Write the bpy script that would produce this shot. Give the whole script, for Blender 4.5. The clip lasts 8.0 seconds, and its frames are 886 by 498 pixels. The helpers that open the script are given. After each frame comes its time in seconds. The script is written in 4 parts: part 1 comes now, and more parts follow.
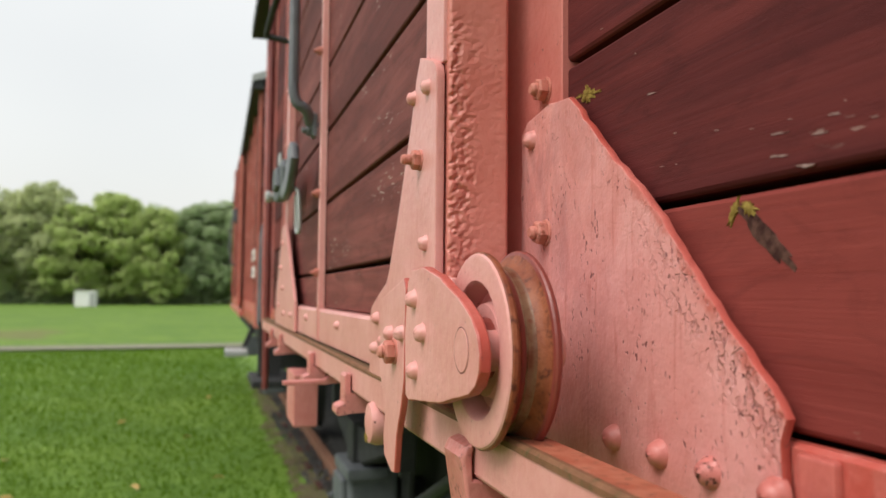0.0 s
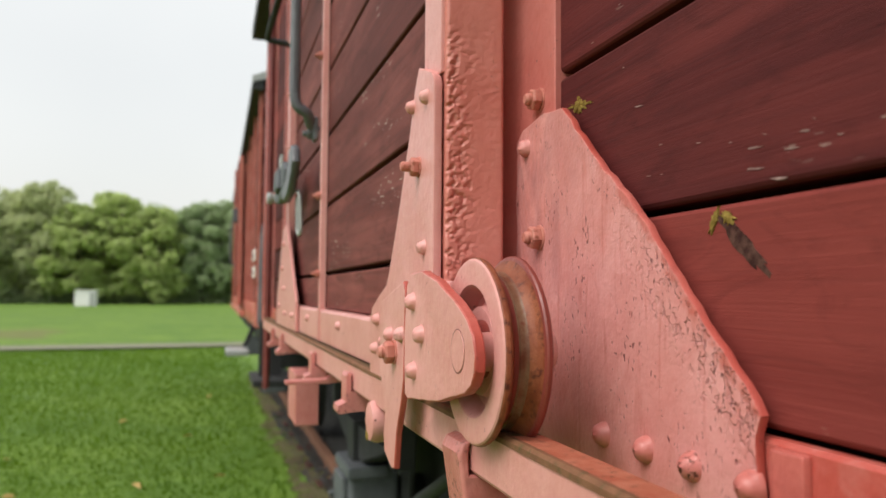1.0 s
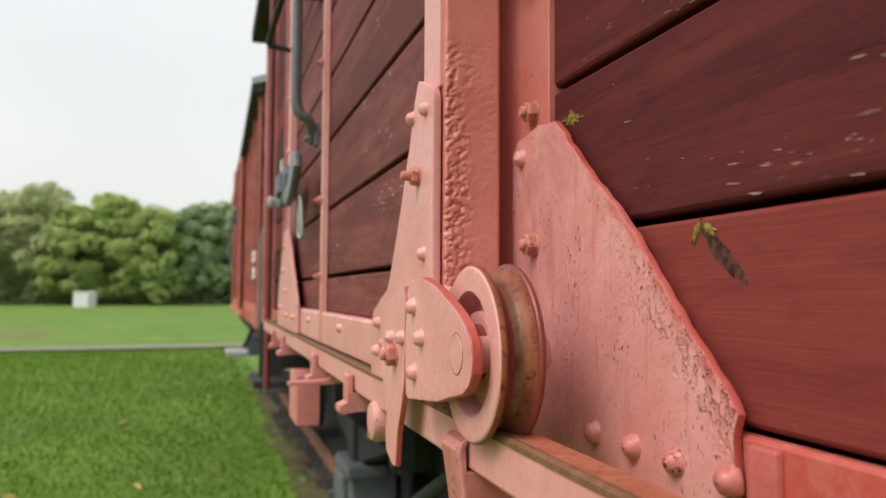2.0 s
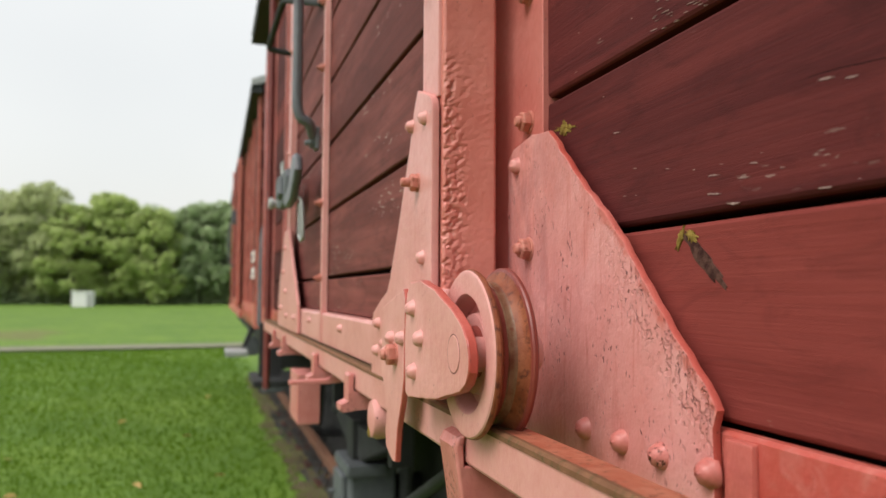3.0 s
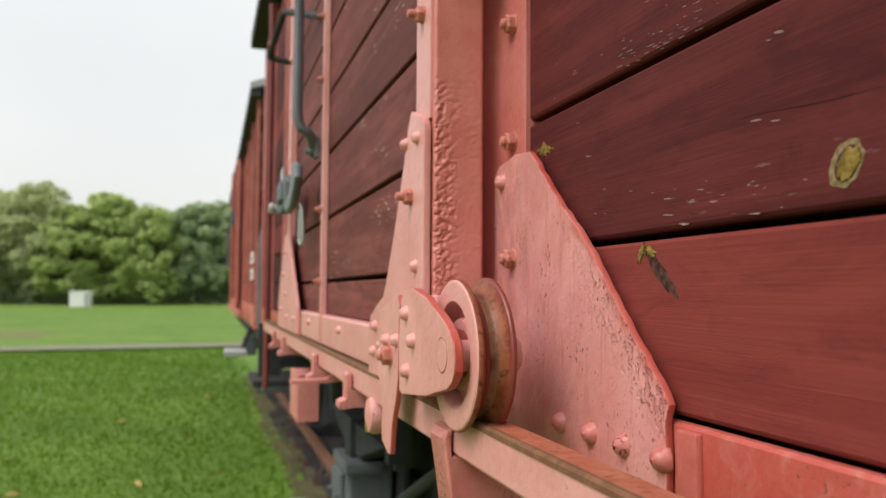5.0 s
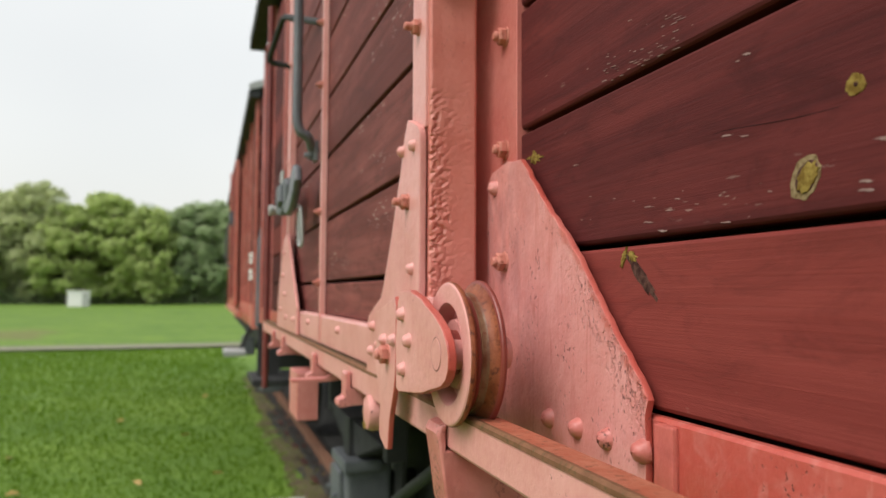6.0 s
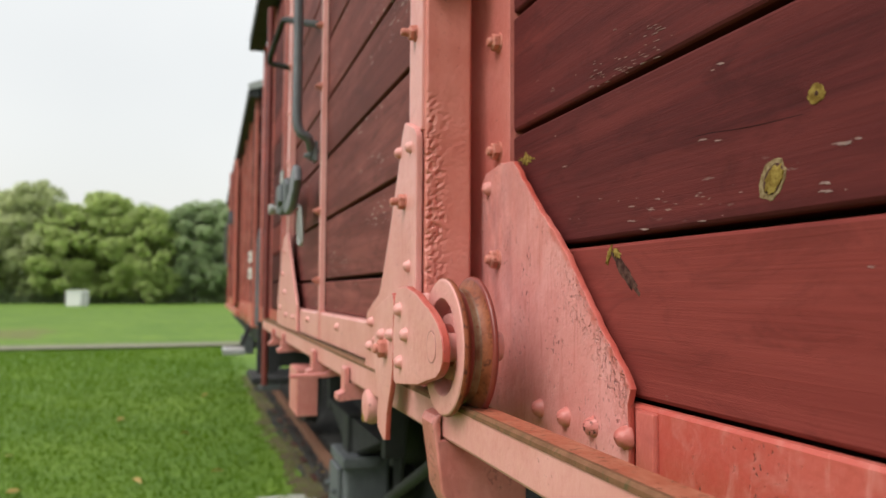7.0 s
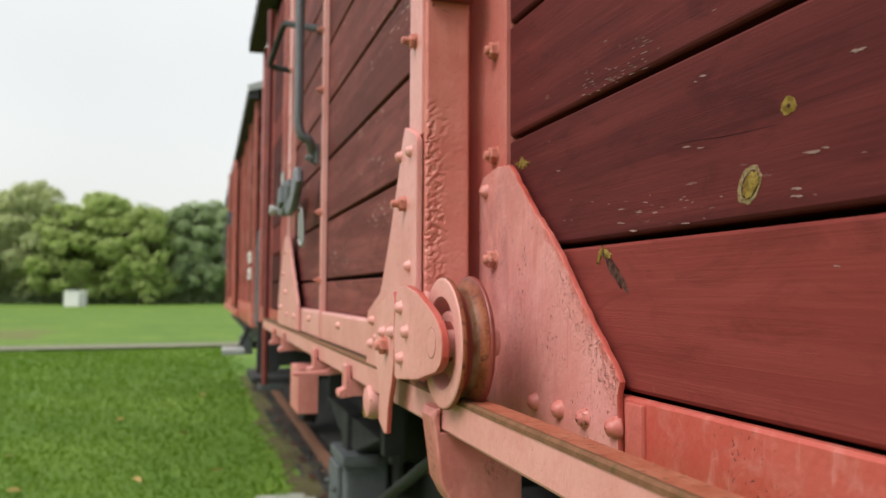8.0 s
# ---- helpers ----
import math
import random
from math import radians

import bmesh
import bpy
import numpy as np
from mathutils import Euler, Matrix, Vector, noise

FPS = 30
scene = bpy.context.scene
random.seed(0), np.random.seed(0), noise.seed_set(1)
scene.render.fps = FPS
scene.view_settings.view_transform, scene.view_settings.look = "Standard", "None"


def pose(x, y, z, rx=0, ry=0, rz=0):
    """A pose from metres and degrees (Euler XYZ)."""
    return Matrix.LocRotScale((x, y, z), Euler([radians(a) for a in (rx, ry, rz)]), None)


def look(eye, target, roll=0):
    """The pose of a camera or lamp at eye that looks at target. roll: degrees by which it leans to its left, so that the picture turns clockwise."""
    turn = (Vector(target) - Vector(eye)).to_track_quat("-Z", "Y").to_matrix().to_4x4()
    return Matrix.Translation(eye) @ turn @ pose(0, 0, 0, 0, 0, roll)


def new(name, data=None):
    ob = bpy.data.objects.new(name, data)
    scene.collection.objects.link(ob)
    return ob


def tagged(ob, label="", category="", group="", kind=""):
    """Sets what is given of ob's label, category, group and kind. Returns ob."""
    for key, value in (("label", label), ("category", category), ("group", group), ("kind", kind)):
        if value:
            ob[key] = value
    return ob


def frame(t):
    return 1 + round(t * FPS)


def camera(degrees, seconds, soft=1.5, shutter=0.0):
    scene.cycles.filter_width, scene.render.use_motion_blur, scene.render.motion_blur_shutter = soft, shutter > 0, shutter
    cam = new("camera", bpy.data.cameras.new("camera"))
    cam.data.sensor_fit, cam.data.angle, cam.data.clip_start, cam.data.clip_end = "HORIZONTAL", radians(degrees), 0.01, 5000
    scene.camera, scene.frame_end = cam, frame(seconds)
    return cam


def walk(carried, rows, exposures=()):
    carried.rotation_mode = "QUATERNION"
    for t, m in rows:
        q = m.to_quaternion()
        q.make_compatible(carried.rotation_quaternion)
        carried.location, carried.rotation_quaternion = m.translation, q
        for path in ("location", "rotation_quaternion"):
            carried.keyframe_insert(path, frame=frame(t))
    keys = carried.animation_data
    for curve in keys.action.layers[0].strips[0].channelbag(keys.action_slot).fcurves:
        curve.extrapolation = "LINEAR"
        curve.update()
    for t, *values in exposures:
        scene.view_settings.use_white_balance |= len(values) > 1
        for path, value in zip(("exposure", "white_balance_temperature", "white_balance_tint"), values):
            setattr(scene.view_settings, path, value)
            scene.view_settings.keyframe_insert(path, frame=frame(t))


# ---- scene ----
cam = camera(60.0, 8.0)
PATH = [
    (0, (-0.31206, 0.21249, 1.18419), (0.26414, 2.12399, 1.30307), 0.501),
    (0.5, (-0.31491, 0.19872, 1.18625), (0.26173, 2.11014, 1.30438), 0.397),
    (1, (-0.31846, 0.18439, 1.18784), (0.25821, 2.09592, 1.30395), 0.419),
    (1.5, (-0.32339, 0.16818, 1.19049), (0.25420, 2.07937, 1.30767), 0.350),
    (3, (-0.33755, 0.12147, 1.19492), (0.24611, 2.03085, 1.31152), 0.337),
    (3.5, (-0.34115, 0.10401, 1.19668), (0.24280, 2.01334, 1.31278), 0.336),
    (4, (-0.34464, 0.08540, 1.19856), (0.24131, 1.99411, 1.31462), 0.298),
    (4.5, (-0.34802, 0.06656, 1.20029), (0.23919, 1.97488, 1.31650), 0.332),
    (6, (-0.35980, 0.00883, 1.20454), (0.23381, 1.91521, 1.31995), 0.328),
    (6.5, (-0.36248, -0.00906, 1.20346), (0.23240, 1.89697, 1.31823), 0.325),
    (7, (-0.36687, -0.02744, 1.20071), (0.22984, 1.87807, 1.31447), 0.323),
    (7.5, (-0.37241, -0.04527, 1.19873), (0.22719, 1.85929, 1.31345), 0.289),
    (8, (-0.37941, -0.06331, 1.19870), (0.22183, 1.84072, 1.31351), 0.308),
]
walk(cam, [(t, look(eye, target, roll)) for t, eye, target, roll in PATH])
cam.data.dof.use_dof = True
cam.data.dof.focus_distance = 0.66
cam.data.dof.aperture_fstop = 7.0

# ---- world and light: a white overcast sky ----
world = bpy.data.worlds.new("overcast")
scene.world = world
world.use_nodes = True
wn, wl = world.node_tree.nodes, world.node_tree.links
wn.clear()
sky = wn.new("ShaderNodeTexSky")
sky.sky_type = "NISHITA"
sky.sun_disc = False
sky.sun_elevation = radians(52)
sky.sun_rotation = radians(-115)
sky.dust_density = 6.0
sky_bg = wn.new("ShaderNodeBackground")
sky_bg.inputs["Strength"].default_value = 0.05
cloud_coord = wn.new("ShaderNodeTexCoord")
cloud = wn.new("ShaderNodeTexNoise")
cloud.inputs["Scale"].default_value = 1.6
cloud.inputs["Detail"].default_value = 3.0
cloud_ramp = wn.new("ShaderNodeValToRGB")
cloud_ramp.color_ramp.elements[0].position = 0.3
cloud_ramp.color_ramp.elements[0].color = (0.815, 0.82, 0.79, 1)
cloud_ramp.color_ramp.elements[1].position = 0.7
cloud_ramp.color_ramp.elements[1].color = (0.965, 0.965, 0.92, 1)
cloud_bg = wn.new("ShaderNodeBackground")
cloud_bg.inputs["Strength"].default_value = 0.86
both = wn.new("ShaderNodeAddShader")
wout = wn.new("ShaderNodeOutputWorld")
wl.new(sky.outputs[0], sky_bg.inputs["Color"])
wl.new(cloud_coord.outputs["Generated"], cloud.inputs["Vector"])
wl.new(cloud.outputs["Fac"], cloud_ramp.inputs["Fac"])
wl.new(cloud_ramp.outputs["Color"], cloud_bg.inputs["Color"])
wl.new(sky_bg.outputs[0], both.inputs[0])
wl.new(cloud_bg.outputs[0], both.inputs[1])
wl.new(both.outputs[0], wout.inputs["Surface"])

sun_data = bpy.data.lights.new("sun", "SUN")
sun_data.energy = 2.15
sun_data.angle = radians(30)
sun_data.color = (1.0, 0.97, 0.93)
sun = new("sun", sun_data)
sun.matrix_world = look((-8, -3.5, 11), (0, 0, 0))


# ---- materials ----
class Nodes:
    """A short way to write a node material."""

    def __init__(self, name, rough=0.5, metal=0.0):
        self.mat = bpy.data.materials.new(name)
        self.mat.use_nodes = True
        self.t = self.mat.node_tree
        self.bsdf = self.t.nodes["Principled BSDF"]
        self.bsdf.inputs["Roughness"].default_value = rough
        self.bsdf.inputs["Metallic"].default_value = metal
        self.obj = self.t.nodes.new("ShaderNodeTexCoord").outputs["Object"]
        self.info = self.t.nodes.new("ShaderNodeObjectInfo")

    def link(self, a, b):
        self.t.links.new(a, b)

    def mapped(self, scale, shift=0.0, vary=True):
        m = self.t.nodes.new("ShaderNodeMapping")
        m.inputs["Scale"].default_value = scale
        m.inputs["Location"].default_value = (shift, shift * 1.7, shift * 0.6)
        if vary:
            add = self.t.nodes.new("ShaderNodeVectorMath")
            add.operation = "MULTIPLY_ADD"
            self.link(self.info.outputs["Random"], add.inputs[0])
            add.inputs[1].default_value = (3.1, 7.7, 5.3)
            self.link(self.obj, add.inputs[2])
            self.link(add.outputs[0], m.inputs["Vector"])
        else:
            self.link(self.obj, m.inputs["Vector"])
        return m.outputs[0]

    def noise(self, scale, detail=4.0, rough=0.55, shift=0.0, vary=True, warp=0.0):
        n = self.t.nodes.new("ShaderNodeTexNoise")
        n.inputs["Scale"].default_value = 1.0
        n.inputs["Detail"].default_value = detail
        n.inputs["Roughness"].default_value = rough
        n.inputs["Distortion"].default_value = warp
        if not isinstance(scale, tuple):
            scale = (scale, scale, scale)
        self.link(self.mapped(scale, shift, vary), n.inputs["Vector"])
        return n.outputs["Fac"]

    def ramp(self, fac, lo, hi, a=(0, 0, 0, 1), b=(1, 1, 1, 1)):
        r = self.t.nodes.new("ShaderNodeValToRGB")
        r.color_ramp.elements[0].position = lo
        r.color_ramp.elements[1].position = hi
        r.color_ramp.elements[0].color = a
        r.color_ramp.elements[1].color = b
        self.link(fac, r.inputs["Fac"])
        return r.outputs["Color"]

    def mix(self, fac, a, b, how="MIX"):
        m = self.t.nodes.new("ShaderNodeMix")
        m.data_type = "RGBA"
        m.blend_type = how
        for value, socket in ((fac, m.inputs["Factor"]), (a, m.inputs["A"]), (b, m.inputs["B"])):
            socket = [s for s in m.inputs if s.name == socket.name and s.type == ("VALUE" if socket.name == "Factor" else "RGBA")][0]
            if isinstance(value, (int, float)):
                socket.default_value = value
            elif isinstance(value, tuple):
                socket.default_value = (*value, 1)
            else:
                self.link(value, socket)
        return [s for s in m.outputs if s.type == "RGBA"][0]

    def calc(self, how, a, b=0.0):
        m = self.t.nodes.new("ShaderNodeMath")
        m.operation = how
        for i, v in enumerate((a, b)):
            if isinstance(v, (int, float)):
                m.inputs[i].default_value = v
            else:
                self.link(v, m.inputs[i])
        return m.outputs[0]

    def bump(self, height, distance, strength=1.0, after=None):
        b = self.t.nodes.new("ShaderNodeBump")
        b.inputs["Distance"].default_value = distance
        b.inputs["Strength"].default_value = strength
        self.link(height, b.inputs["Height"])
        if after is not None:
            self.link(after, b.inputs["Normal"])
        return b.outputs["Normal"]

    def finish(self, colour, rough=None, normal=None):
        if isinstance(colour, tuple):
            self.bsdf.inputs["Base Color"].default_value = (*colour, 1)
        else:
            self.link(colour, self.bsdf.inputs["Base Color"])
        if rough is not None:
            self.link(rough, self.bsdf.inputs["Roughness"])
        if normal is not None:
            self.link(normal, self.bsdf.inputs["Normal"])
        return self.mat


def paint(name, base, faded, deep, rust=(0.10, 0.03, 0.02), chips=0.66, streak=0.5, relief=0.0006, rough=0.40, lumpy=0.0):
    """Old thick paint on steel: soft patches, a few runs, specks of rust, brush relief."""
    n = Nodes(name, rough)
    patch = n.noise(9, 5, 0.6)
    cloud = n.noise(31, 4, 0.6, shift=6, warp=0.7)
    fine = n.noise(85, 4, 0.65, shift=2)
    runs = n.noise((48, 48, 11), 4, 0.6, shift=5, warp=1.4)
    colour = n.mix(n.ramp(patch, 0.35, 0.68), base, faded)
    colour = n.mix(n.calc("MULTIPLY", n.ramp(cloud, 0.5, 0.78), 0.5 * streak), colour, deep)
    colour = n.mix(n.calc("MULTIPLY", n.ramp(runs, 0.60, 0.80), 0.7 * streak), colour, deep)
    colour = n.mix(n.calc("MULTIPLY", n.ramp(fine, 0.52, 0.82), 0.22), colour, deep)
    zone = n.ramp(n.noise(13, 3, 0.5, shift=9), 0.48, 0.66)
    specks = n.ramp(n.noise((230, 230, 180), 3, 0.6, shift=3), chips, chips + 0.05)
    speck = n.calc("MULTIPLY", zone, specks)
    colour = n.mix(speck, colour, rust)
    normal = n.bump(n.noise(190, 3, 0.6, shift=4), relief, 0.8)
    normal = n.bump(n.noise((52, 52, 34), 3, 0.55, shift=7, warp=0.6), 0.0018, 0.45, normal)
    normal = n.bump(n.noise(21, 3, 0.55, shift=1), 0.003 + lumpy, 0.5, normal)
    normal = n.bump(speck, -0.0012, 0.7, normal)
    rgh = n.calc("ADD", n.calc("MULTIPLY", fine, 0.3), rough - 0.14)
    return n.finish(colour, rgh, normal)


PINK = paint("faded_pink_paint", (0.62, 0.265, 0.238), (0.71, 0.35, 0.325), (0.48, 0.14, 0.12), streak=0.3)
SALMON = paint("salmon_paint", (0.56, 0.185, 0.165), (0.66, 0.285, 0.262), (0.40, 0.065, 0.056), chips=0.60, streak=0.55)
ORANGE = paint("orange_red_paint", (0.55, 0.165, 0.130), (0.62, 0.23, 0.19), (0.36, 0.065, 0.048), chips=0.64, streak=0.35, lumpy=0.002)
REDPAINT = paint("weathered_red_paint", (0.44, 0.075, 0.055), (0.52, 0.14, 0.115), (0.25, 0.035, 0.028), streak=0.9)
POSTRED = paint("red_post_paint", (0.47, 0.125, 0.105), (0.54, 0.19, 0.165), (0.33, 0.065, 0.054), streak=0.5)
SILLPAINT = paint("scuffed_sill_paint", (0.43, 0.066, 0.048), (0.47, 0.10, 0.075), (0.60, 0.26, 0.22), streak=1.25, chips=0.62)
PITTED = paint("pitted_bracket_paint", (0.50, 0.165, 0.142), (0.60, 0.235, 0.21), (0.32, 0.06, 0.05), chips=0.57, lumpy=0.005)
RIVETRED = paint("weathered_rivet_paint", (0.50, 0.145, 0.12), (0.58, 0.21, 0.185), (0.24, 0.04, 0.03), chips=0.56, streak=0.5, lumpy=0.002)
DARKRED = paint("dark_red_paint", (0.15, 0.028, 0.026), (0.20, 0.04, 0.035), (0.08, 0.02, 0.018))
FARRED = paint("distant_red_paint", (0.52, 0.14, 0.105), (0.60, 0.22, 0.175), (0.28, 0.07, 0.055), streak=0.7)
STEELGREY = paint("blue_grey_paint", (0.085, 0.09, 0.105), (0.14, 0.148, 0.165), (0.05, 0.053, 0.06), streak=0.3)
IRON = paint("blackened_iron", (0.016, 0.017, 0.018), (0.03, 0.031, 0.033), (0.01, 0.01, 0.01), streak=0.3, rough=0.7)
ROLLER = paint("dark_red_roller_paint", (0.17, 0.026, 0.02), (0.25, 0.05, 0.038), (0.10, 0.02, 0.015), streak=0.4)
PALEGREY = paint("pale_grey_paint", (0.34, 0.36, 0.36), (0.45, 0.47, 0.46), (0.2, 0.2, 0.2))
CAST = paint("grey_cast_iron", (0.085, 0.095, 0.105), (0.13, 0.145, 0.155), (0.04, 0.045, 0.05), rough=0.6)
ROOF = paint("black_tarred_roof", (0.022, 0.024, 0.026), (0.04, 0.042, 0.045), (0.012, 0.012, 0.012), rough=0.7)
WHITE = paint("white_paint", (0.76, 0.77, 0.76), (0.82, 0.83, 0.82), (0.6, 0.61, 0.6), streak=0.15)


def gusset_paint():
    """Salmon paint with a chipped, pitted band along the sloping edge, rust-red runs and a purple stain that also
    carries the roller's shade.
    """
    n = Nodes("chipped_salmon_paint", 0.36)
    patch = n.noise(9, 5, 0.6, vary=False, warp=0.6)
    runs = n.noise((75, 75, 7), 5, 0.65, shift=5, vary=False, warp=0.9)
    cells = n.noise(95, 4, 0.65, shift=2, vary=False)
    colour = n.mix(n.ramp(patch, 0.34, 0.66), (0.58, 0.215, 0.192), (0.68, 0.315, 0.295))
    split = n.t.nodes.new("ShaderNodeSeparateXYZ")
    n.link(n.obj, split.inputs[0])
    y, z = split.outputs[1], split.outputs[2]
    d = n.calc("ADD", n.calc("MULTIPLY", n.calc("SUBTRACT", y, 0.80), 0.6698), n.calc("MULTIPLY", n.calc("SUBTRACT", z, 1.352), -0.7426))
    ragged = n.calc("SUBTRACT", n.noise(60, 5, 0.68, shift=7, vary=False, warp=0.5), 0.5)
    dn = n.calc("ADD", d, n.calc("MULTIPLY", ragged, 0.040))
    low = n.calc("MULTIPLY", n.calc("SUBTRACT", 1.265, z), 7.0)
    low = n.calc("MINIMUM", n.calc("MAXIMUM", low, 0.0), 1.0)
    edge = n.ramp(n.calc("SUBTRACT", dn, n.calc("MULTIPLY", low, 0.006)), 0.003, 0.010, (1, 1, 1, 1), (0, 0, 0, 1))
    band = n.ramp(dn, 0.016, 0.050, (1, 1, 1, 1), (0, 0, 0, 1))
    band = n.calc("MULTIPLY", band, low)
    # runs start some way below the top and fade out over the width
    drop = n.ramp(z, 1.20, 1.27, (1, 1, 1, 1), (0.25, 0.25, 0.25, 1))
    run_mask = n.calc("MULTIPLY", n.calc("MULTIPLY", n.ramp(runs, 0.57, 0.72), 0.55), drop)
    colour = n.mix(run_mask, colour, (0.42, 0.10, 0.075))
    # purple stain low behind the roller, the roller's shade painted in with it
    far = n.ramp(y, 0.735, 0.90, (0, 0, 0, 1), (1, 1, 1, 1))
    stain_shade = n.calc("MULTIPLY", n.ramp(n.noise((18, 18, 8), 4, 0.6, shift=15, vary=False, warp=0.7), 0.40, 0.66), far)
    stain_shade = n.calc("MULTIPLY", stain_shade, n.ramp(z, 1.10, 1.23, (1, 1, 1, 1), (0, 0, 0, 1)))
    colour = n.mix(n.calc("MULTIPLY", stain_shade, 0.7), colour, (0.20, 0.075, 0.085))
    pits = n.ramp(n.noise((165, 165, 120), 3, 0.6, shift=3, vary=False, warp=0.4), 0.53, 0.60)
    pit = n.calc("MULTIPLY", pits, band)
    thin = n.noise((250, 250, 150), 2, 0.5, shift=9, vary=False)
    specks = n.calc("MULTIPLY", n.ramp(thin, 0.64, 0.68), n.ramp(n.noise(16, 3, 0.5, shift=4, vary=False), 0.42, 0.58))
    colour = n.mix(n.calc("MULTIPLY", n.ramp(cells, 0.5, 0.75), 0.22), colour, (0.47, 0.13, 0.10))
    colour = n.mix(n.calc("MULTIPLY", pit, 0.4), colour, (0.36, 0.09, 0.075))
    colour = n.mix(n.calc("MULTIPLY", specks, 0.85), colour, (0.15, 0.035, 0.035))
    colour = n.mix(n.calc("MULTIPLY", edge, 0.8), colour, (0.47, 0.10, 0.07))
    deep = n.calc("MULTIPLY", n.calc("MULTIPLY", n.ramp(thin, 0.61, 0.65), band), 0.55)
    colour = n.mix(deep, colour, (0.12, 0.03, 0.028))
    normal = n.bump(pit, -0.0026, 0.9)
    normal = n.bump(specks, -0.001, 0.7, normal)
    normal = n.bump(n.noise(28, 4, 0.6, shift=1, vary=False), 0.0045, 0.55, normal)
    normal = n.bump(n.noise(200, 3, 0.6, shift=1, vary=False), 0.0006, 0.8, normal)
    return n.finish(colour, n.calc("ADD", n.calc("MULTIPLY", cells, 0.28), 0.22), normal)


GUSSET = gusset_paint()


def worn_steel(name, a, b, c, rough=0.5, metal=0.25):
    n = Nodes(name, rough, metal)
    n.bsdf.inputs["Specular IOR Level"].default_value = 0.3
    colour = n.mix(n.ramp(n.noise(40, 5, 0.65), 0.36, 0.6), a, b)
    colour = n.mix(n.ramp(n.noise(120, 4, 0.6, shift=3), 0.55, 0.7), colour, c)
    normal = n.bump(n.noise(220, 4, 0.6, shift=1), 0.0008, 0.8)
    return n.finish(colour, None, normal)


RUSTY = worn_steel("rusty_wheel_rim", (0.19, 0.045, 0.02), (0.30, 0.095, 0.045), (0.09, 0.024, 0.015), metal=0.0)
BARE = worn_steel("worn_bare_steel", (0.14, 0.042, 0.022), (0.23, 0.125, 0.075), (0.18, 0.055, 0.03), 0.36, 0.0)
MOSSY = worn_steel("mossy_edge", (0.14, 0.062, 0.03), (0.21, 0.095, 0.05), (0.10, 0.07, 0.028), 0.75, 0.0)
GRIME = worn_steel("grimy_rail_top", (0.09, 0.065, 0.03), (0.15, 0.085, 0.045), (0.07, 0.06, 0.02), 0.8, 0.0)
RAILRUST = worn_steel("rusty_rail", (0.16, 0.075, 0.045), (0.22, 0.11, 0.07), (0.09, 0.05, 0.035), 0.7, 0.1)
RUSTTOP = worn_steel("rust_orange_rail_top", (0.34, 0.085, 0.045), (0.42, 0.15, 0.09), (0.17, 0.055, 0.03), 0.6, 0.0)
NUTRUST = worn_steel("rust_stained_nut", (0.45, 0.14, 0.105), (0.53, 0.21, 0.165), (0.24, 0.07, 0.045), 0.6, 0.0)


def planks_material(name, dark, mid, light, white=0.0, ringed=0.32):
    """Red-brown stained pine: long grain, cathedral bands, worn pale flecks."""
    n = Nodes(name, 0.7)
    n.bsdf.inputs["Specular IOR Level"].default_value = 0.14
    grain = n.noise((330, 4.0, 330), 7, 0.70, warp=0.35)
    rings = n.noise((95, 1.6, 95), 5, 0.6, shift=31, warp=0.9)
    band = n.noise((17, 1.1, 17), 4, 0.55, shift=4, warp=1.2)
    stain = n.noise((11, 3.5, 13), 5, 0.65, shift=8, warp=0.5)
    colour = n.mix(n.ramp(grain, 0.25, 0.75), dark, mid)
    colour = n.mix(n.ramp(band, 0.42, 0.72), colour, light)
    colour = n.mix(n.calc("MULTIPLY", n.ramp(rings, 0.52, 0.66), ringed), colour, tuple(c * 0.62 for c in dark))
    colour = n.mix(n.calc("MULTIPLY", n.ramp(stain, 0.46, 0.72), 0.6), colour, dark)
    tone = n.calc("ADD", n.calc("MULTIPLY", n.info.outputs["Random"], 0.4), 0.9)
    shade = n.t.nodes.new("ShaderNodeCombineColor")
    for i in range(3):
        n.link(tone, shade.inputs[i])
    colour = n.mix(1.0, colour, shade.outputs[0], "MULTIPLY")
    zone = n.ramp(n.noise((9, 3, 14), 3, 0.5, shift=12), 0.56, 0.66)
    fleck = n.ramp(n.noise((190, 38, 190), 3, 0.55, shift=14), 0.66 - white, 0.69 - white)
    fleck = n.calc("MULTIPLY", zone, fleck)
    blot = n.ramp(n.noise((26, 9, 30), 5, 0.7, shift=21, warp=1.0), 0.50, 0.70)
    colour = n.mix(n.calc("MULTIPLY", blot, 0.45), colour, tuple(c * 0.55 for c in dark))
    colour = n.mix(n.calc("MULTIPLY", fleck, 0.8), colour, (0.42, 0.33, 0.29))
    normal = n.bump(grain, 0.0010, 0.5)
    normal = n.bump(n.noise((230, 12, 230), 3, 0.6, shift=2), 0.0004, 0.6, normal)
    rgh = n.calc("ADD", n.calc("MULTIPLY", grain, 0.25), 0.55)
    return n.finish(colour, rgh, normal)


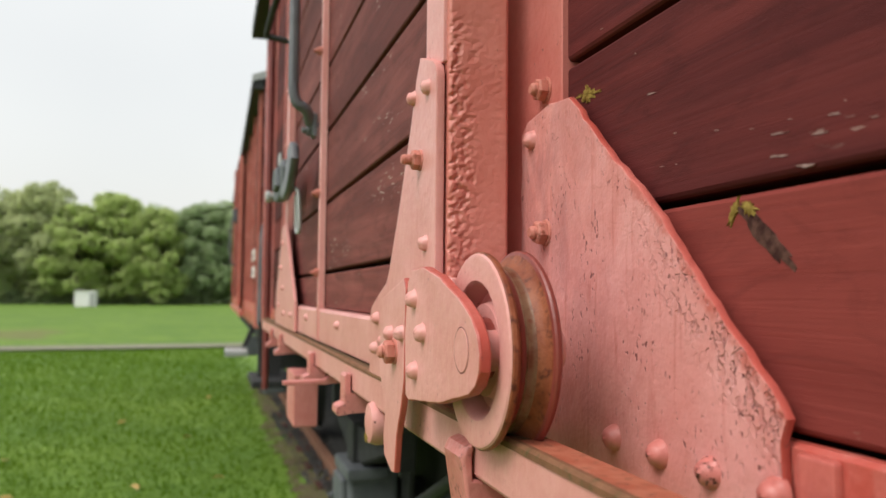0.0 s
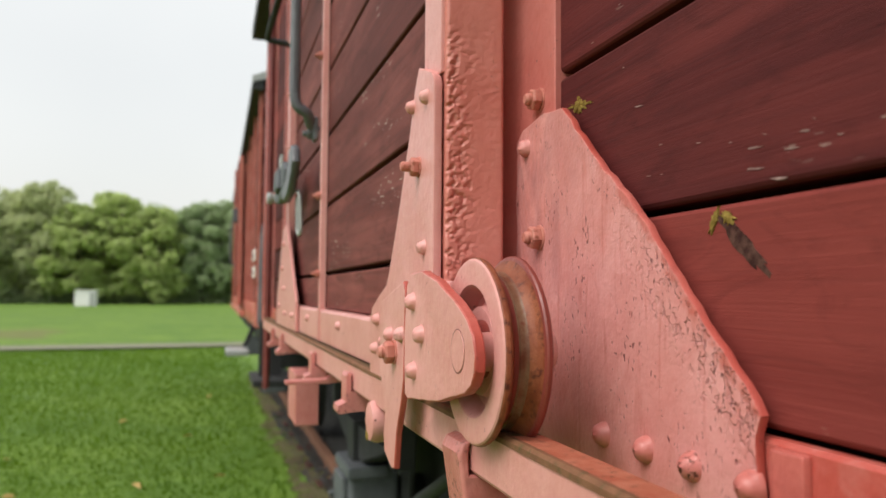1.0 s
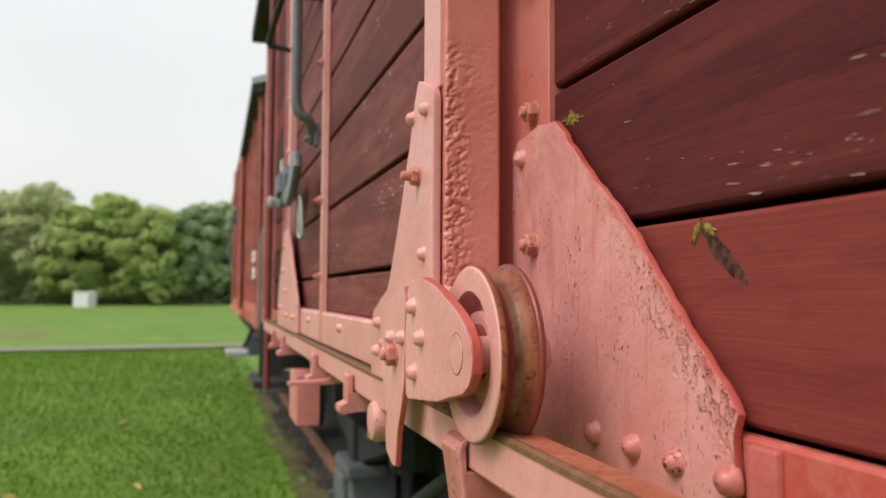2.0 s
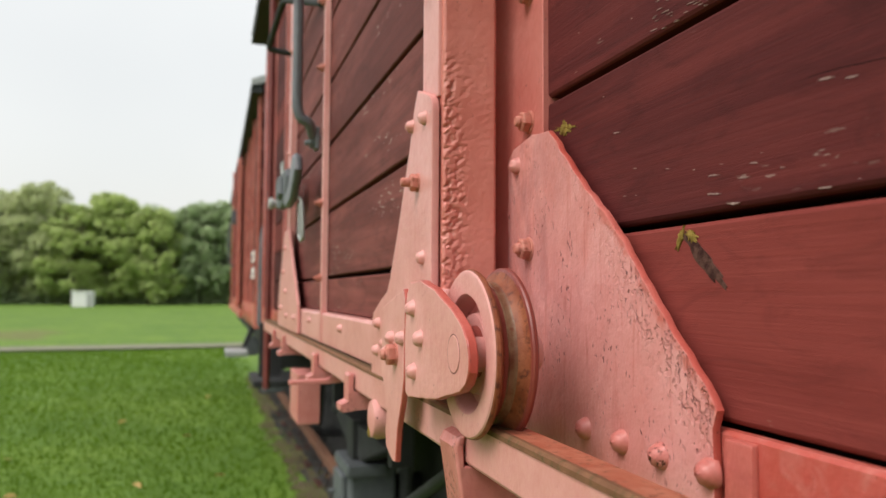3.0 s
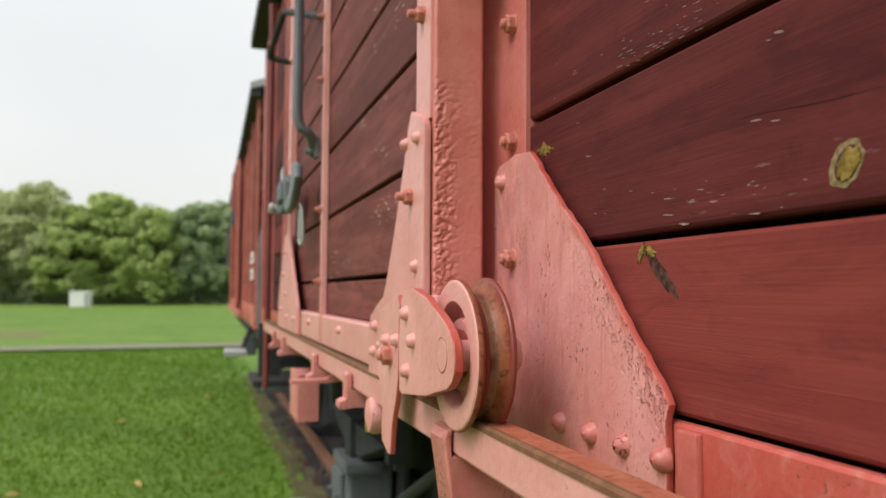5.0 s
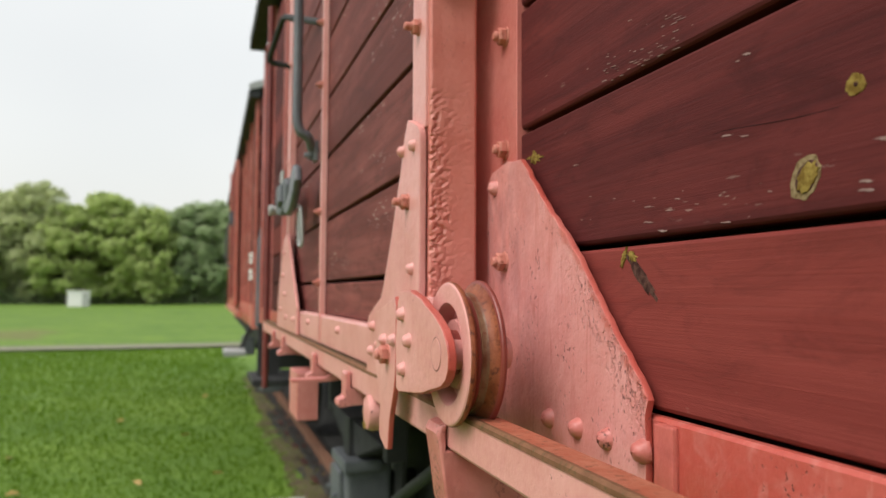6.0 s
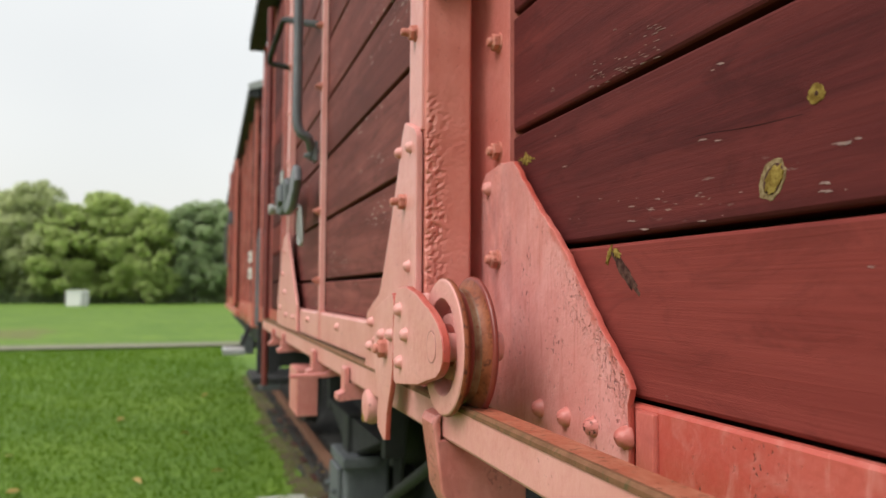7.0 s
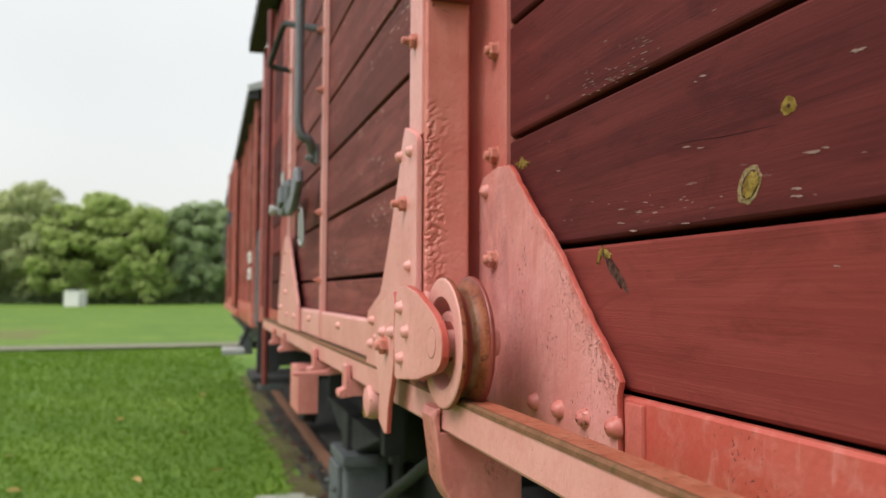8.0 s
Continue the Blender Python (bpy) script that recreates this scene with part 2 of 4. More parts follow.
WOOD = planks_material("red_stained_planks", (0.058, 0.0108, 0.0112), (0.084, 0.0148, 0.0148), (0.124, 0.0235, 0.0215))
WOODRED = planks_material("fresh_red_planks", (0.138, 0.0255, 0.0215), (0.172, 0.0315, 0.026), (0.205, 0.042, 0.035), -0.05, 0.10)
WOODDOOR = planks_material("weathered_door_planks", (0.100, 0.027, 0.024), (0.165, 0.046, 0.040), (0.240, 0.076, 0.066), 0.04)
# near-black: the shade inside plank gaps and the crack, put into colour
n = Nodes("gap_shade", 0.9)
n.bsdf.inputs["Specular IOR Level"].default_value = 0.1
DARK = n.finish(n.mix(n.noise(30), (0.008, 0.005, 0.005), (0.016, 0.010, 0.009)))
n = Nodes("knot_lichen", 0.85)
n.bsdf.inputs["Specular IOR Level"].default_value = 0.1
LICHEN = n.finish(n.mix(n.ramp(n.noise(160, 4), 0.4, 0.6), (0.14, 0.085, 0.018), (0.27, 0.19, 0.05)), None, n.bump(n.noise(260), 0.001))
n = Nodes("knot_ring", 0.85)
n.bsdf.inputs["Specular IOR Level"].default_value = 0.1
KNOTRING = n.finish(n.mix(n.ramp(n.noise(190, 4), 0.4, 0.6), (0.15, 0.10, 0.05), (0.27, 0.20, 0.11)), None, n.bump(n.noise(260), 0.001))
n = Nodes("knot_core", 0.8)
n.bsdf.inputs["Specular IOR Level"].default_value = 0.1
KNOT = n.finish(n.mix(n.ramp(n.noise(140, 4), 0.4, 0.6), (0.038, 0.015, 0.013), (0.095, 0.046, 0.036)), None, n.bump(n.noise(200), 0.0012))
n = Nodes("pale_fleck", 0.8)
n.bsdf.inputs["Specular IOR Level"].default_value = 0.1
FLAKE = n.finish(n.mix(n.noise(300), (0.20, 0.115, 0.105), (0.36, 0.26, 0.24)))


def meadow():
    n = Nodes("meadow_grass", 0.85)
    broad = n.noise(0.35, 5, 0.6, vary=False)
    drift = n.noise(1.5, 4, 0.6, shift=8, vary=False, warp=0.6)
    tuft = n.noise(7, 5, 0.65, shift=3, vary=False)
    blade = n.noise(60, 3, 0.6, shift=5, vary=False)
    colour = n.mix(n.ramp(broad, 0.3, 0.7), (0.085, 0.175, 0.010), (0.16, 0.26, 0.020))
    colour = n.mix(n.calc("MULTIPLY", n.ramp(drift, 0.42, 0.66), 0.55), colour, (0.05, 0.125, 0.006))
    colour = n.mix(n.calc("MULTIPLY", n.ramp(tuft, 0.42, 0.7), 0.45), colour, (0.045, 0.115, 0.007))
    colour = n.mix(n.calc("MULTIPLY", n.ramp(blade, 0.5, 0.75), 0.4), colour, (0.15, 0.26, 0.03))
    # one trodden brown patch beyond the path
    split = n.t.nodes.new("ShaderNodeSeparateXYZ")
    n.link(n.obj, split.inputs[0])
    du = n.calc("DIVIDE", n.calc("ADD", split.outputs[0], 6.6), 2.6)
    dv = n.calc("DIVIDE", n.calc("SUBTRACT", split.outputs[1], 29.5), 5.0)
    away = n.calc("ADD", n.calc("MULTIPLY", du, du), n.calc("MULTIPLY", dv, dv))
    worn = n.ramp(n.calc("ADD", away, n.calc("MULTIPLY", n.noise(0.6, 4, 0.6, shift=11, vary=False), 1.2)), 0.75, 1.3, (1, 1, 1, 1), (0, 0, 0, 1))
    colour = n.mix(n.calc("MULTIPLY", worn, 0.55), colour, (0.17, 0.13, 0.055))
    return n.finish(colour, None, n.bump(tuft, 0.03, 0.6, n.bump(blade, 0.01, 0.6)))


MEADOW = meadow()


def leafy(name, a, b, glow=0.55):
    """Thin leaves: part of the light comes through them."""
    n = Nodes(name, 0.7)
    geo = n.t.nodes.new("ShaderNodeNewGeometry")
    colour = n.mix(geo.outputs["Random Per Island"], a, b)
    shade = n.ramp(n.noise(0.9, 4, 0.6, vary=False), 0.38, 0.66)
    colour = n.mix(n.calc("MULTIPLY", shade, 0.65), colour, b)
    n.bsdf.inputs["Specular IOR Level"].default_value = 0.15
    thin = n.t.nodes.new("ShaderNodeBsdfTranslucent")
    n.link(colour, thin.inputs["Color"])
    mixed = n.t.nodes.new("ShaderNodeMixShader")
    mixed.inputs["Fac"].default_value = glow
    n.link(n.bsdf.outputs[0], mixed.inputs[1])
    n.link(thin.outputs[0], mixed.inputs[2])
    n.link(mixed.outputs[0], n.t.nodes["Material Output"].inputs["Surface"])
    return n.finish(colour)


BLADES = leafy("grass_blades", (0.075, 0.165, 0.009), (0.135, 0.235, 0.017))
# far leaf colours lifted and greyed: the distance haze is put into them
LEAF_A = leafy("leaves_hazed_yellow_green", (0.42, 0.53, 0.19), (0.58, 0.66, 0.31), 0.68)
LEAF_B = leafy("leaves_hazed_green", (0.40, 0.50, 0.22), (0.54, 0.62, 0.32), 0.68)
LEAF_C = leafy("leaves_hazed_dark_green", (0.36, 0.46, 0.27), (0.48, 0.57, 0.34), 0.68)
LEAF_D = leafy("leaves_hazed_olive", (0.48, 0.54, 0.30), (0.62, 0.67, 0.40), 0.68)
n = Nodes("bark", 0.9)
BARK = n.finish(n.mix(n.noise((6, 6, 1.5), 5), (0.05, 0.04, 0.03), (0.12, 0.10, 0.08)), None, n.bump(n.noise((14, 14, 3)), 0.03))
n = Nodes("gravel_path", 0.9)
GRAVEL = n.finish(n.mix(n.ramp(n.noise(9, 6, 0.7, vary=False), 0.35, 0.65), (0.17, 0.175, 0.11), (0.25, 0.245, 0.17)), None, n.bump(n.noise(30), 0.02))
n = Nodes("dark_ballast", 0.9)
BALLAST = n.finish(n.mix(n.ramp(n.noise(22, 5, 0.7, vary=False), 0.35, 0.68), (0.025, 0.026, 0.026), (0.085, 0.082, 0.076)), None, n.bump(n.noise(35), 0.04))
n = Nodes("bare_soil", 0.95)
SOIL = n.finish(n.mix(n.ramp(n.noise(6, 6, 0.7, vary=False), 0.4, 0.62), (0.085, 0.062, 0.030), (0.115, 0.115, 0.036)), None, n.bump(n.noise(30), 0.03))
n = Nodes("concrete", 0.9)
CONCRETE = n.finish(n.mix(n.noise(30, 5), (0.33, 0.33, 0.30), (0.46, 0.46, 0.43)), None, n.bump(n.noise(90), 0.004))


# ---- building helpers ----
def mesh_of(bm, name, smooth=True):
    me = bpy.data.meshes.new(name)
    bm.normal_update()
    bm.to_mesh(me)
    bm.free()
    if smooth:
        me.shade_smooth()
        me.set_sharp_from_angle(angle=radians(30))
    return me


def seat(scale, shift):
    """Fits parts to the camera's view: their coordinates times scale, then moved by shift."""
    return Matrix.Translation(shift) @ Matrix.Scale(scale, 4)


SEAT = Matrix.Identity(4)
# door and roller enlarged about a point on the camera's path, nudged in x
DOOR_VIEW_FIT = seat(1.035, (0.0171, -0.0025, -0.0419))
ROLLER_VIEW_FIT = seat(1.06, (0.0212, -0.0042, -0.0719))


def part(name, bm, material, parent, label="", smooth=True, rim=None):
    """One mesh under a thing or a part; its coordinates are the world's, placed by SEAT."""
    bm.transform(SEAT)
    ob = new(name, mesh_of(bm, name, smooth))
    if smooth:
        even = ob.modifiers.new("even_shading", "WEIGHTED_NORMAL")
        even.keep_sharp = True
    ob.data.materials.append(material)
    if rim is not None:
        ob.data.materials.append(rim)
    ob.parent = parent
    if parent is not None:
        base = Vector(parent.get("base", (0, 0, 0)))
        ob.matrix_parent_inverse = Matrix.Translation(-base)
    return tagged(ob, label)


def piece(name, mesh, parent, m, label=""):
    """A repeated piece that shares its mesh."""
    ob = new(name, mesh)
    ob.parent = parent
    ob.matrix_parent_inverse = Matrix.Translation(-Vector(parent.get("base", (0, 0, 0))))
    ob.matrix_basis = SEAT @ m
    return tagged(ob, label)


def thing(name, base, label, category, group="", kind=""):
    ob = new(name)
    ob.location = base
    ob["base"] = list(base)
    ob.empty_display_size = 0.1
    return tagged(ob, label, category, group, kind)


def box(lo, hi, bevel=0.0, seg=2, bm=None):
    """A box between two corners, its edges rounded."""
    bm2 = bmesh.new()
    bmesh.ops.create_cube(bm2, size=1.0)
    size = [hi[i] - lo[i] for i in range(3)]
    mid = [(hi[i] + lo[i]) / 2 for i in range(3)]
    bmesh.ops.scale(bm2, vec=size, verts=bm2.verts)
    bmesh.ops.translate(bm2, vec=mid, verts=bm2.verts)
    if bevel:
        bmesh.ops.bevel(bm2, geom=bm2.edges[:], offset=bevel, segments=seg, affect="EDGES", profile=0.5)
    return joined(bm, bm2)


def joined(bm, bm2):
    if bm is None:
        return bm2
    me = bpy.data.meshes.new("tmp")
    bm2.to_mesh(me)
    bm2.free()
    bm.from_mesh(me)
    bpy.data.meshes.remove(me)
    return bm


def slab(points, axis, a, b, bevel=0.002, seg=2, wobble=0.0, bm=None, rim_slot=0):
    """A plate with the outline given in the other two axes, from a to b along axis."""
    bm2 = bmesh.new()
    rnd = random.Random(len(points))
    pts = []
    for i, p in enumerate(points):
        q = points[(i + 1) % len(points)]
        pts.append(p)
        if wobble:
            steps = max(1, int(math.hypot(q[0] - p[0], q[1] - p[1]) / 0.012))
            for k in range(1, steps):
                f = k / steps
                pts.append((p[0] + (q[0] - p[0]) * f + rnd.uniform(-wobble, wobble), p[1] + (q[1] - p[1]) * f + rnd.uniform(-wobble, wobble)))

    def at(u, v, w):
        return {"x": (w, u, v), "y": (u, w, v), "z": (u, v, w)}[axis]

    front = [bm2.verts.new(at(u, v, a)) for u, v in pts]
    back = [bm2.verts.new(at(u, v, b)) for u, v in pts]
    f1 = bm2.faces.new(front)
    f2 = bm2.faces.new(back[::-1])
    rim = []
    count = len(pts)
    for i in range(count):
        bm2.faces.new((front[i], back[i], back[(i + 1) % count], front[(i + 1) % count]))
    bmesh.ops.recalc_face_normals(bm2, faces=bm2.faces)
    if bevel:
        rim = [e for e in f1.edges] + [e for e in f2.edges]
        bmesh.ops.bevel(bm2, geom=rim, offset=bevel, segments=seg, affect="EDGES", profile=0.5)
    if rim_slot:
        bm2.normal_update()
        for face in bm2.faces:
            if abs(face.normal["xyz".index(axis)]) < 0.75:
                face.material_index = rim_slot
    return joined(bm, bm2)


def lathe(profile, steps=48, axis="x", centre=(0, 0, 0), bm=None, caps=True):
    """Turns (along, radius) pairs round an axis."""
    bm2 = bmesh.new()
    rings = []
    for along, r in profile:
        ring = []
        for k in range(steps):
            a = 2 * math.pi * k / steps
            u, v = r * math.cos(a), r * math.sin(a)
            p = {"x": (along, u, v), "y": (u, along, v), "z": (u, v, along)}[axis]
            ring.append(bm2.verts.new([p[i] + centre[i] for i in range(3)]))
        rings.append(ring)
    for r0, r1 in zip(rings, rings[1:]):
        for k in range(steps):
            bm2.faces.new((r0[k], r0[(k + 1) % steps], r1[(k + 1) % steps], r1[k]))
    if caps:
        bm2.faces.new(rings[0])
        bm2.faces.new(rings[-1])
    bmesh.ops.recalc_face_normals(bm2, faces=bm2.faces)
    return joined(bm, bm2)


def tube(points, r, steps=12, bm=None, rounds=3):
    """A round bar along a line of points, its bends rounded off."""
    pts = [Vector(p) for p in points]
    for _ in range(rounds):
        out = [pts[0]]
        for p, q in zip(pts, pts[1:]):
            out += [p.lerp(q, 0.25), p.lerp(q, 0.75)]
        out.append(pts[-1])
        pts = out
    bm2 = bmesh.new()
    rings, side = [], None
    for i, p in enumerate(pts):
        way = (pts[min(i + 1, len(pts) - 1)] - pts[max(i - 1, 0)]).normalized()
        if side is None:
            side = way.orthogonal().normalized()
        side = (side - way * side.dot(way)).normalized()
        up = way.cross(side)
        rings.append([bm2.verts.new(p + (side * math.cos(2 * math.pi * k / steps) + up * math.sin(2 * math.pi * k / steps)) * r) for k in range(steps)])
    for r0, r1 in zip(rings, rings[1:]):
        for k in range(steps):
            bm2.faces.new((r0[k], r0[(k + 1) % steps], r1[(k + 1) % steps], r1[k]))
    bm2.faces.new(rings[0])
    bm2.faces.new(rings[-1])
    bmesh.ops.recalc_face_normals(bm2, faces=bm2.faces)
    return joined(bm, bm2)


def rivet_mesh(r, material, name="rivet", seed=1):
    """A domed head with a soft painted foot; it points to -x."""
    prof = [(0.003, r * 1.15), (-0.0005, r * 1.12), (-r * 0.18, r * 1.0), (-r * 0.5, r * 0.93), (-r * 0.85, r * 0.68), (-r * 1.04, r * 0.34), (-r * 1.09, r * 0.05)]
    bm = lathe(prof, 18)
    rnd = random.Random(seed)
    for v in bm.verts:
        v.co += Vector((rnd.uniform(-1, 1), rnd.uniform(-1, 1), rnd.uniform(-1, 1))) * r * 0.07
    me = mesh_of(bm, name)
    me.set_sharp_from_angle(angle=radians(80))
    me.materials.append(material)
    return me


def bolt_mesh(r, stub, material, name="bolt"):
    """A hexagon nut with a washer and the end of its bolt; it points to -x."""
    bm = lathe([(0.002, r * 1.14), (-0.0012, r * 1.14), (-0.0018, r * 1.05)], 20)
    bm = lathe([(-0.002, r * 0.99), (-0.0035, r * 1.04), (-r * 0.85, r * 1.04), (-r * 1.0, r * 0.88)], 6, bm=bm)
    prof = [(-r * 0.9, r * 0.56)]
    turns = max(2, int(stub / 0.0018))
    for k in range(turns):
        a = -r * 1.0 - stub * (k + 0.3) / turns
        prof += [(a, r * 0.57), (a - stub * 0.5 / turns, r * 0.52)]
    prof.append((-r * 1.0 - stub - 0.0012, r * 0.4))
    bm = lathe(prof, 14, bm=bm)
    me = mesh_of(bm, name)
    me.set_sharp_from_angle(angle=radians(28))
    me.materials.append(material)
    return me


def plank_mesh(length, height, depth, bevel, material, wave=0.0002, seed=0):
    """A plank along y with eased edges, face at x = 0, from z = 0 upwards."""
    rnd = random.Random(seed)
    bm = bmesh.new()
    n = max(2, int(length / 0.12))
    prof = [(0, bevel * 1.1), (0, height - bevel * 0.9), (bevel * 0.35, height - bevel * 0.3), (bevel, height), (depth, height), (depth, 0), (bevel, 0), (bevel * 0.4, bevel * 0.4)]
    rings = []
    for i in range(n + 1):
        y = length * i / n
        dx, dz = rnd.uniform(-wave, wave), rnd.uniform(-wave, wave)
        rings.append([bm.verts.new((x + dx, y, z + dz)) for x, z in prof])
    for r0, r1 in zip(rings, rings[1:]):
        for k in range(len(prof)):
            j = (k + 1) % len(prof)
            bm.faces.new((r0[k], r0[j], r1[j], r1[k]))
    bm.faces.new(rings[0])
    bm.faces.new(rings[-1])
    bmesh.ops.recalc_face_normals(bm, faces=bm.faces)
    me = mesh_of(bm, "plank")
    me.set_sharp_from_angle(angle=radians(9))
    me.materials.append(material)
    return me


def at(x, y, z, rx=0.0):
    return pose(x, y, z, rx)

# ---- ground, track bed, path ----
def sheet(points_x, points_y, height):
    bm = bmesh.new()
    grid = [[bm.verts.new((x, y, height(x, y))) for x in points_x] for y in points_y]
    for r0, r1 in zip(grid, grid[1:]):
        for k in range(len(r0) - 1):
            bm.faces.new((r0[k], r0[k + 1], r1[k + 1], r1[k]))
    return bm


GROUND_Z = -0.27


def ground_height(x, y):
    near = max(0.0, 1 - math.hypot(x, y) / 60)
    return GROUND_Z + 0.035 * noise.noise((x * 0.5, y * 0.5, 0)) * near + 0.3 * max(0.0, min(1.0, (y - 25) / 50)) + 0.12 * noise.noise((x * 0.06, y * 0.06, 4))


def spread(lo, hi, near_lo, near_hi, step):
    vals = [near_lo + i * step for i in range(int((near_hi - near_lo) / step) + 1)]
    d, v = step, near_hi
    while v < hi:
        d *= 1.35
        v += d
        vals.append(min(v, hi))
    d, v = step, near_lo
    while v > lo:
        d *= 1.35
        v -= d
        vals.insert(0, max(v, lo))
    return vals


ground = part("ground", sheet(spread(-900, 900, -14, 4, 0.35), spread(-900, 900, -3, 40, 0.35), ground_height), MEADOW, None, "bright green mown grass field, uneven and damp")
tagged(ground, category="grass field", kind="structure")

rnd = random.Random(5)
bm = sheet([0.50 + 0.1 * i for i in range(24)], [-6 + 0.4 * i for i in range(50)], lambda x, y: GROUND_Z + 0.07 * min(1, max(0, (x - 0.50) * 4)) - 0.1 * (1 if x < 0.51 or x > 2.8 else 0) + 0.02 * noise.noise((x * 9, y * 9, 2)))
bed = tagged(part("track_bed", bm, BALLAST, None, "dark gravel track bed under the wagons"), category="track bed", kind="structure")
bm = sheet([0.16 + 0.04 * i for i in range(13)], [-6 + 0.1 * i for i in range(198)], lambda x, y: ground_height(x, y) + 0.020 * noise.noise((x * 3, y * 2.2, 7)) + 0.016 * noise.noise((x * 9, y * 7, 3)) + 0.024 * min(1, max(0, (x - 0.2) * 6)) - 0.014)
soil = tagged(part("soil_strip", bm, SOIL, None, "bare brown soil and thin grass along the track"), category="soil", kind="structure")

bm = bmesh.new()
for k in range(40):
    x0, x1 = -60 + 2 * k, -58 + 2 * k
    ys = [21.3 - 0.02 * x0 + 0.25 * noise.noise((x0 * 0.2, 1, 0)), 21.3 - 0.02 * x1 + 0.25 * noise.noise((x1 * 0.2, 1, 0))]
    v = [bm.verts.new((x, y, ground_height(x, y) + 0.05)) for x, y in ((x0, ys[0]), (x1, ys[1]), (x1, ys[1] + 1.5), (x0, ys[0] + 1.5))]
    bm.faces.new(v)
bmesh.ops.remove_doubles(bm, verts=bm.verts, dist=0.001)
path_ = tagged(part("gravel_path", bm, GRAVEL, None, "pale gravel footpath crossing the grass"), category="path", kind="structure")

# grass blades near the wagons
rng = np.random.default_rng(3)
count = 82000
gy = 2.0 + 19.2 * rng.random(count) ** 1.5
across = rng.random(count)
gx = 0.56 - across * (2.4 + gy * 0.46)
keep = rng.random(count) < np.where(gx > 0.22, 0.75 - (gx - 0.22) * 2.1, 1.0)
# thinning out towards the edges of the stretch
keep &= rng.random(count) < np.clip((gy - 2.0) / 1.6, 0, 1) * np.clip((1 - across) / 0.3, 0, 1)
gx, gy = gx[keep], gy[keep]
count = len(gx)
gz = np.array([ground_height(x, y) for x, y in zip(gx, gy)])
ang = rng.random(count) * 6.283
tall = (0.014 + 0.02 * rng.random(count)) * (1 + gy * 0.03)
wide = 0.004 * (1 + gy * 0.16)
lean = rng.normal(0, 0.022, (count, 2))
verts = np.empty((count * 3, 3))
verts[0::3] = np.c_[gx - np.cos(ang) * wide, gy - np.sin(ang) * wide, gz - 0.004]
verts[1::3] = np.c_[gx + np.cos(ang) * wide, gy + np.sin(ang) * wide, gz - 0.004]
verts[2::3] = np.c_[gx + lean[:, 0], gy + lean[:, 1], gz + tall]
me = bpy.data.meshes.new("grass_blades")
me.from_pydata(verts.tolist(), [], np.arange(count * 3).reshape(-1, 3).tolist())
me.materials.append(BLADES)
tagged(new("grass_blades", me), "short green grass blades on the field", "grass", kind="stuff")

# loose stones along the track
rng = np.random.default_rng(17)
verts, faces = [], []
octa = np.array([(1, 0, 0), (-1, 0, 0), (0, 1, 0), (0, -1, 0), (0, 0, 1), (0, 0, -1)], float)
sides = ((0, 2, 4), (2, 1, 4), (1, 3, 4), (3, 0, 4), (2, 0, 5), (1, 2, 5), (3, 1, 5), (0, 3, 5))
for k in range(2600):
    x = 0.40 + abs(rng.normal(0, 0.16))
    y = 3.0 + 9.0 * rng.random()
    r = rng.uniform(0.008, 0.024)
    stone = octa * r * rng.uniform(0.6, 1.2, (6, 3)) + np.array([x, y, GROUND_Z + (0.03 if x < 0.5 else 0.06) + r * 0.3])
    faces += [tuple(i + len(verts) for i in f) for f in sides]
    verts += stone.tolist()
me = bpy.data.meshes.new("ballast_stones")
me.from_pydata(verts, [], faces)
me.materials.append(BALLAST)
tagged(new("ballast_stones", me), "loose dark ballast stones beside the rail", "gravel", kind="stuff")

# rails
for i, x in enumerate((0.58, 2.02)):
    prof = [(x, -0.10), (x + 0.065, -0.10), (x + 0.07, -0.115), (x + 0.066, -0.135), (x + 0.042, -0.145), (x + 0.042, -0.215), (x + 0.1, -0.23), (x + 0.1, -0.245), (x - 0.035, -0.245), (x - 0.035, -0.23), (x + 0.024, -0.215), (x + 0.024, -0.145), (x - 0.001, -0.135), (x - 0.005, -0.115)]
    rail = part("track_rail", slab(prof, "y", -6, 14, 0), RAILRUST, None, "rusty brown steel running rail")
    tagged(rail, category="rail", kind="structure")
for k in range(24):
    sleeper = part("sleeper", box((0.46, -3 + k * 0.68, -0.38), (2.6, -2.76 + k * 0.68, -0.212), 0.012), KNOT, None, "dark weathered timber sleeper in the gravel")
    tagged(sleeper, category="sleeper", group="sleepers under the rails")

# ---- the nearest goods wagon ----
PITCH = 0.150
wagon = thing("goods_wagon", (1.35, 0.0, -0.10), "old goods wagon with dark red planks and faded pink steelwork", "wagon")
END = 5.15      # far end of the body
NEAR = -3.4     # near end, behind the camera
TOP = 2.88

RIVET = rivet_mesh(0.0088, SALMON)
RIVET_BIG = rivet_mesh(0.0092, RIVETRED, "rivet", 2)
RIVET_PINK = rivet_mesh(0.0073, PINK, "rivet", 3)
BOLT = bolt_mesh(0.0110, 0.0045, NUTRUST)
BOLT_GREY = bolt_mesh(0.012, 0.008, CAST)
BOLT_SMALL = bolt_mesh(0.0085, 0.006, NUTRUST)
BOLT_LONG = bolt_mesh(0.0095, 0.009, NUTRUST)

# body planks on both sides of the door
plank_meshes = {}


def plank_row(parent, y0, y1, zs, face, depth, mats, bevel=0.0022, gap=0.0085):
    made = []
    for i, (z0, z1) in enumerate(zip(zs, zs[1:])):
        me = plank_mesh(y1 - y0, z1 - z0 - gap, depth, bevel, mats[i % len(mats)], seed=i + int(y0 * 10))
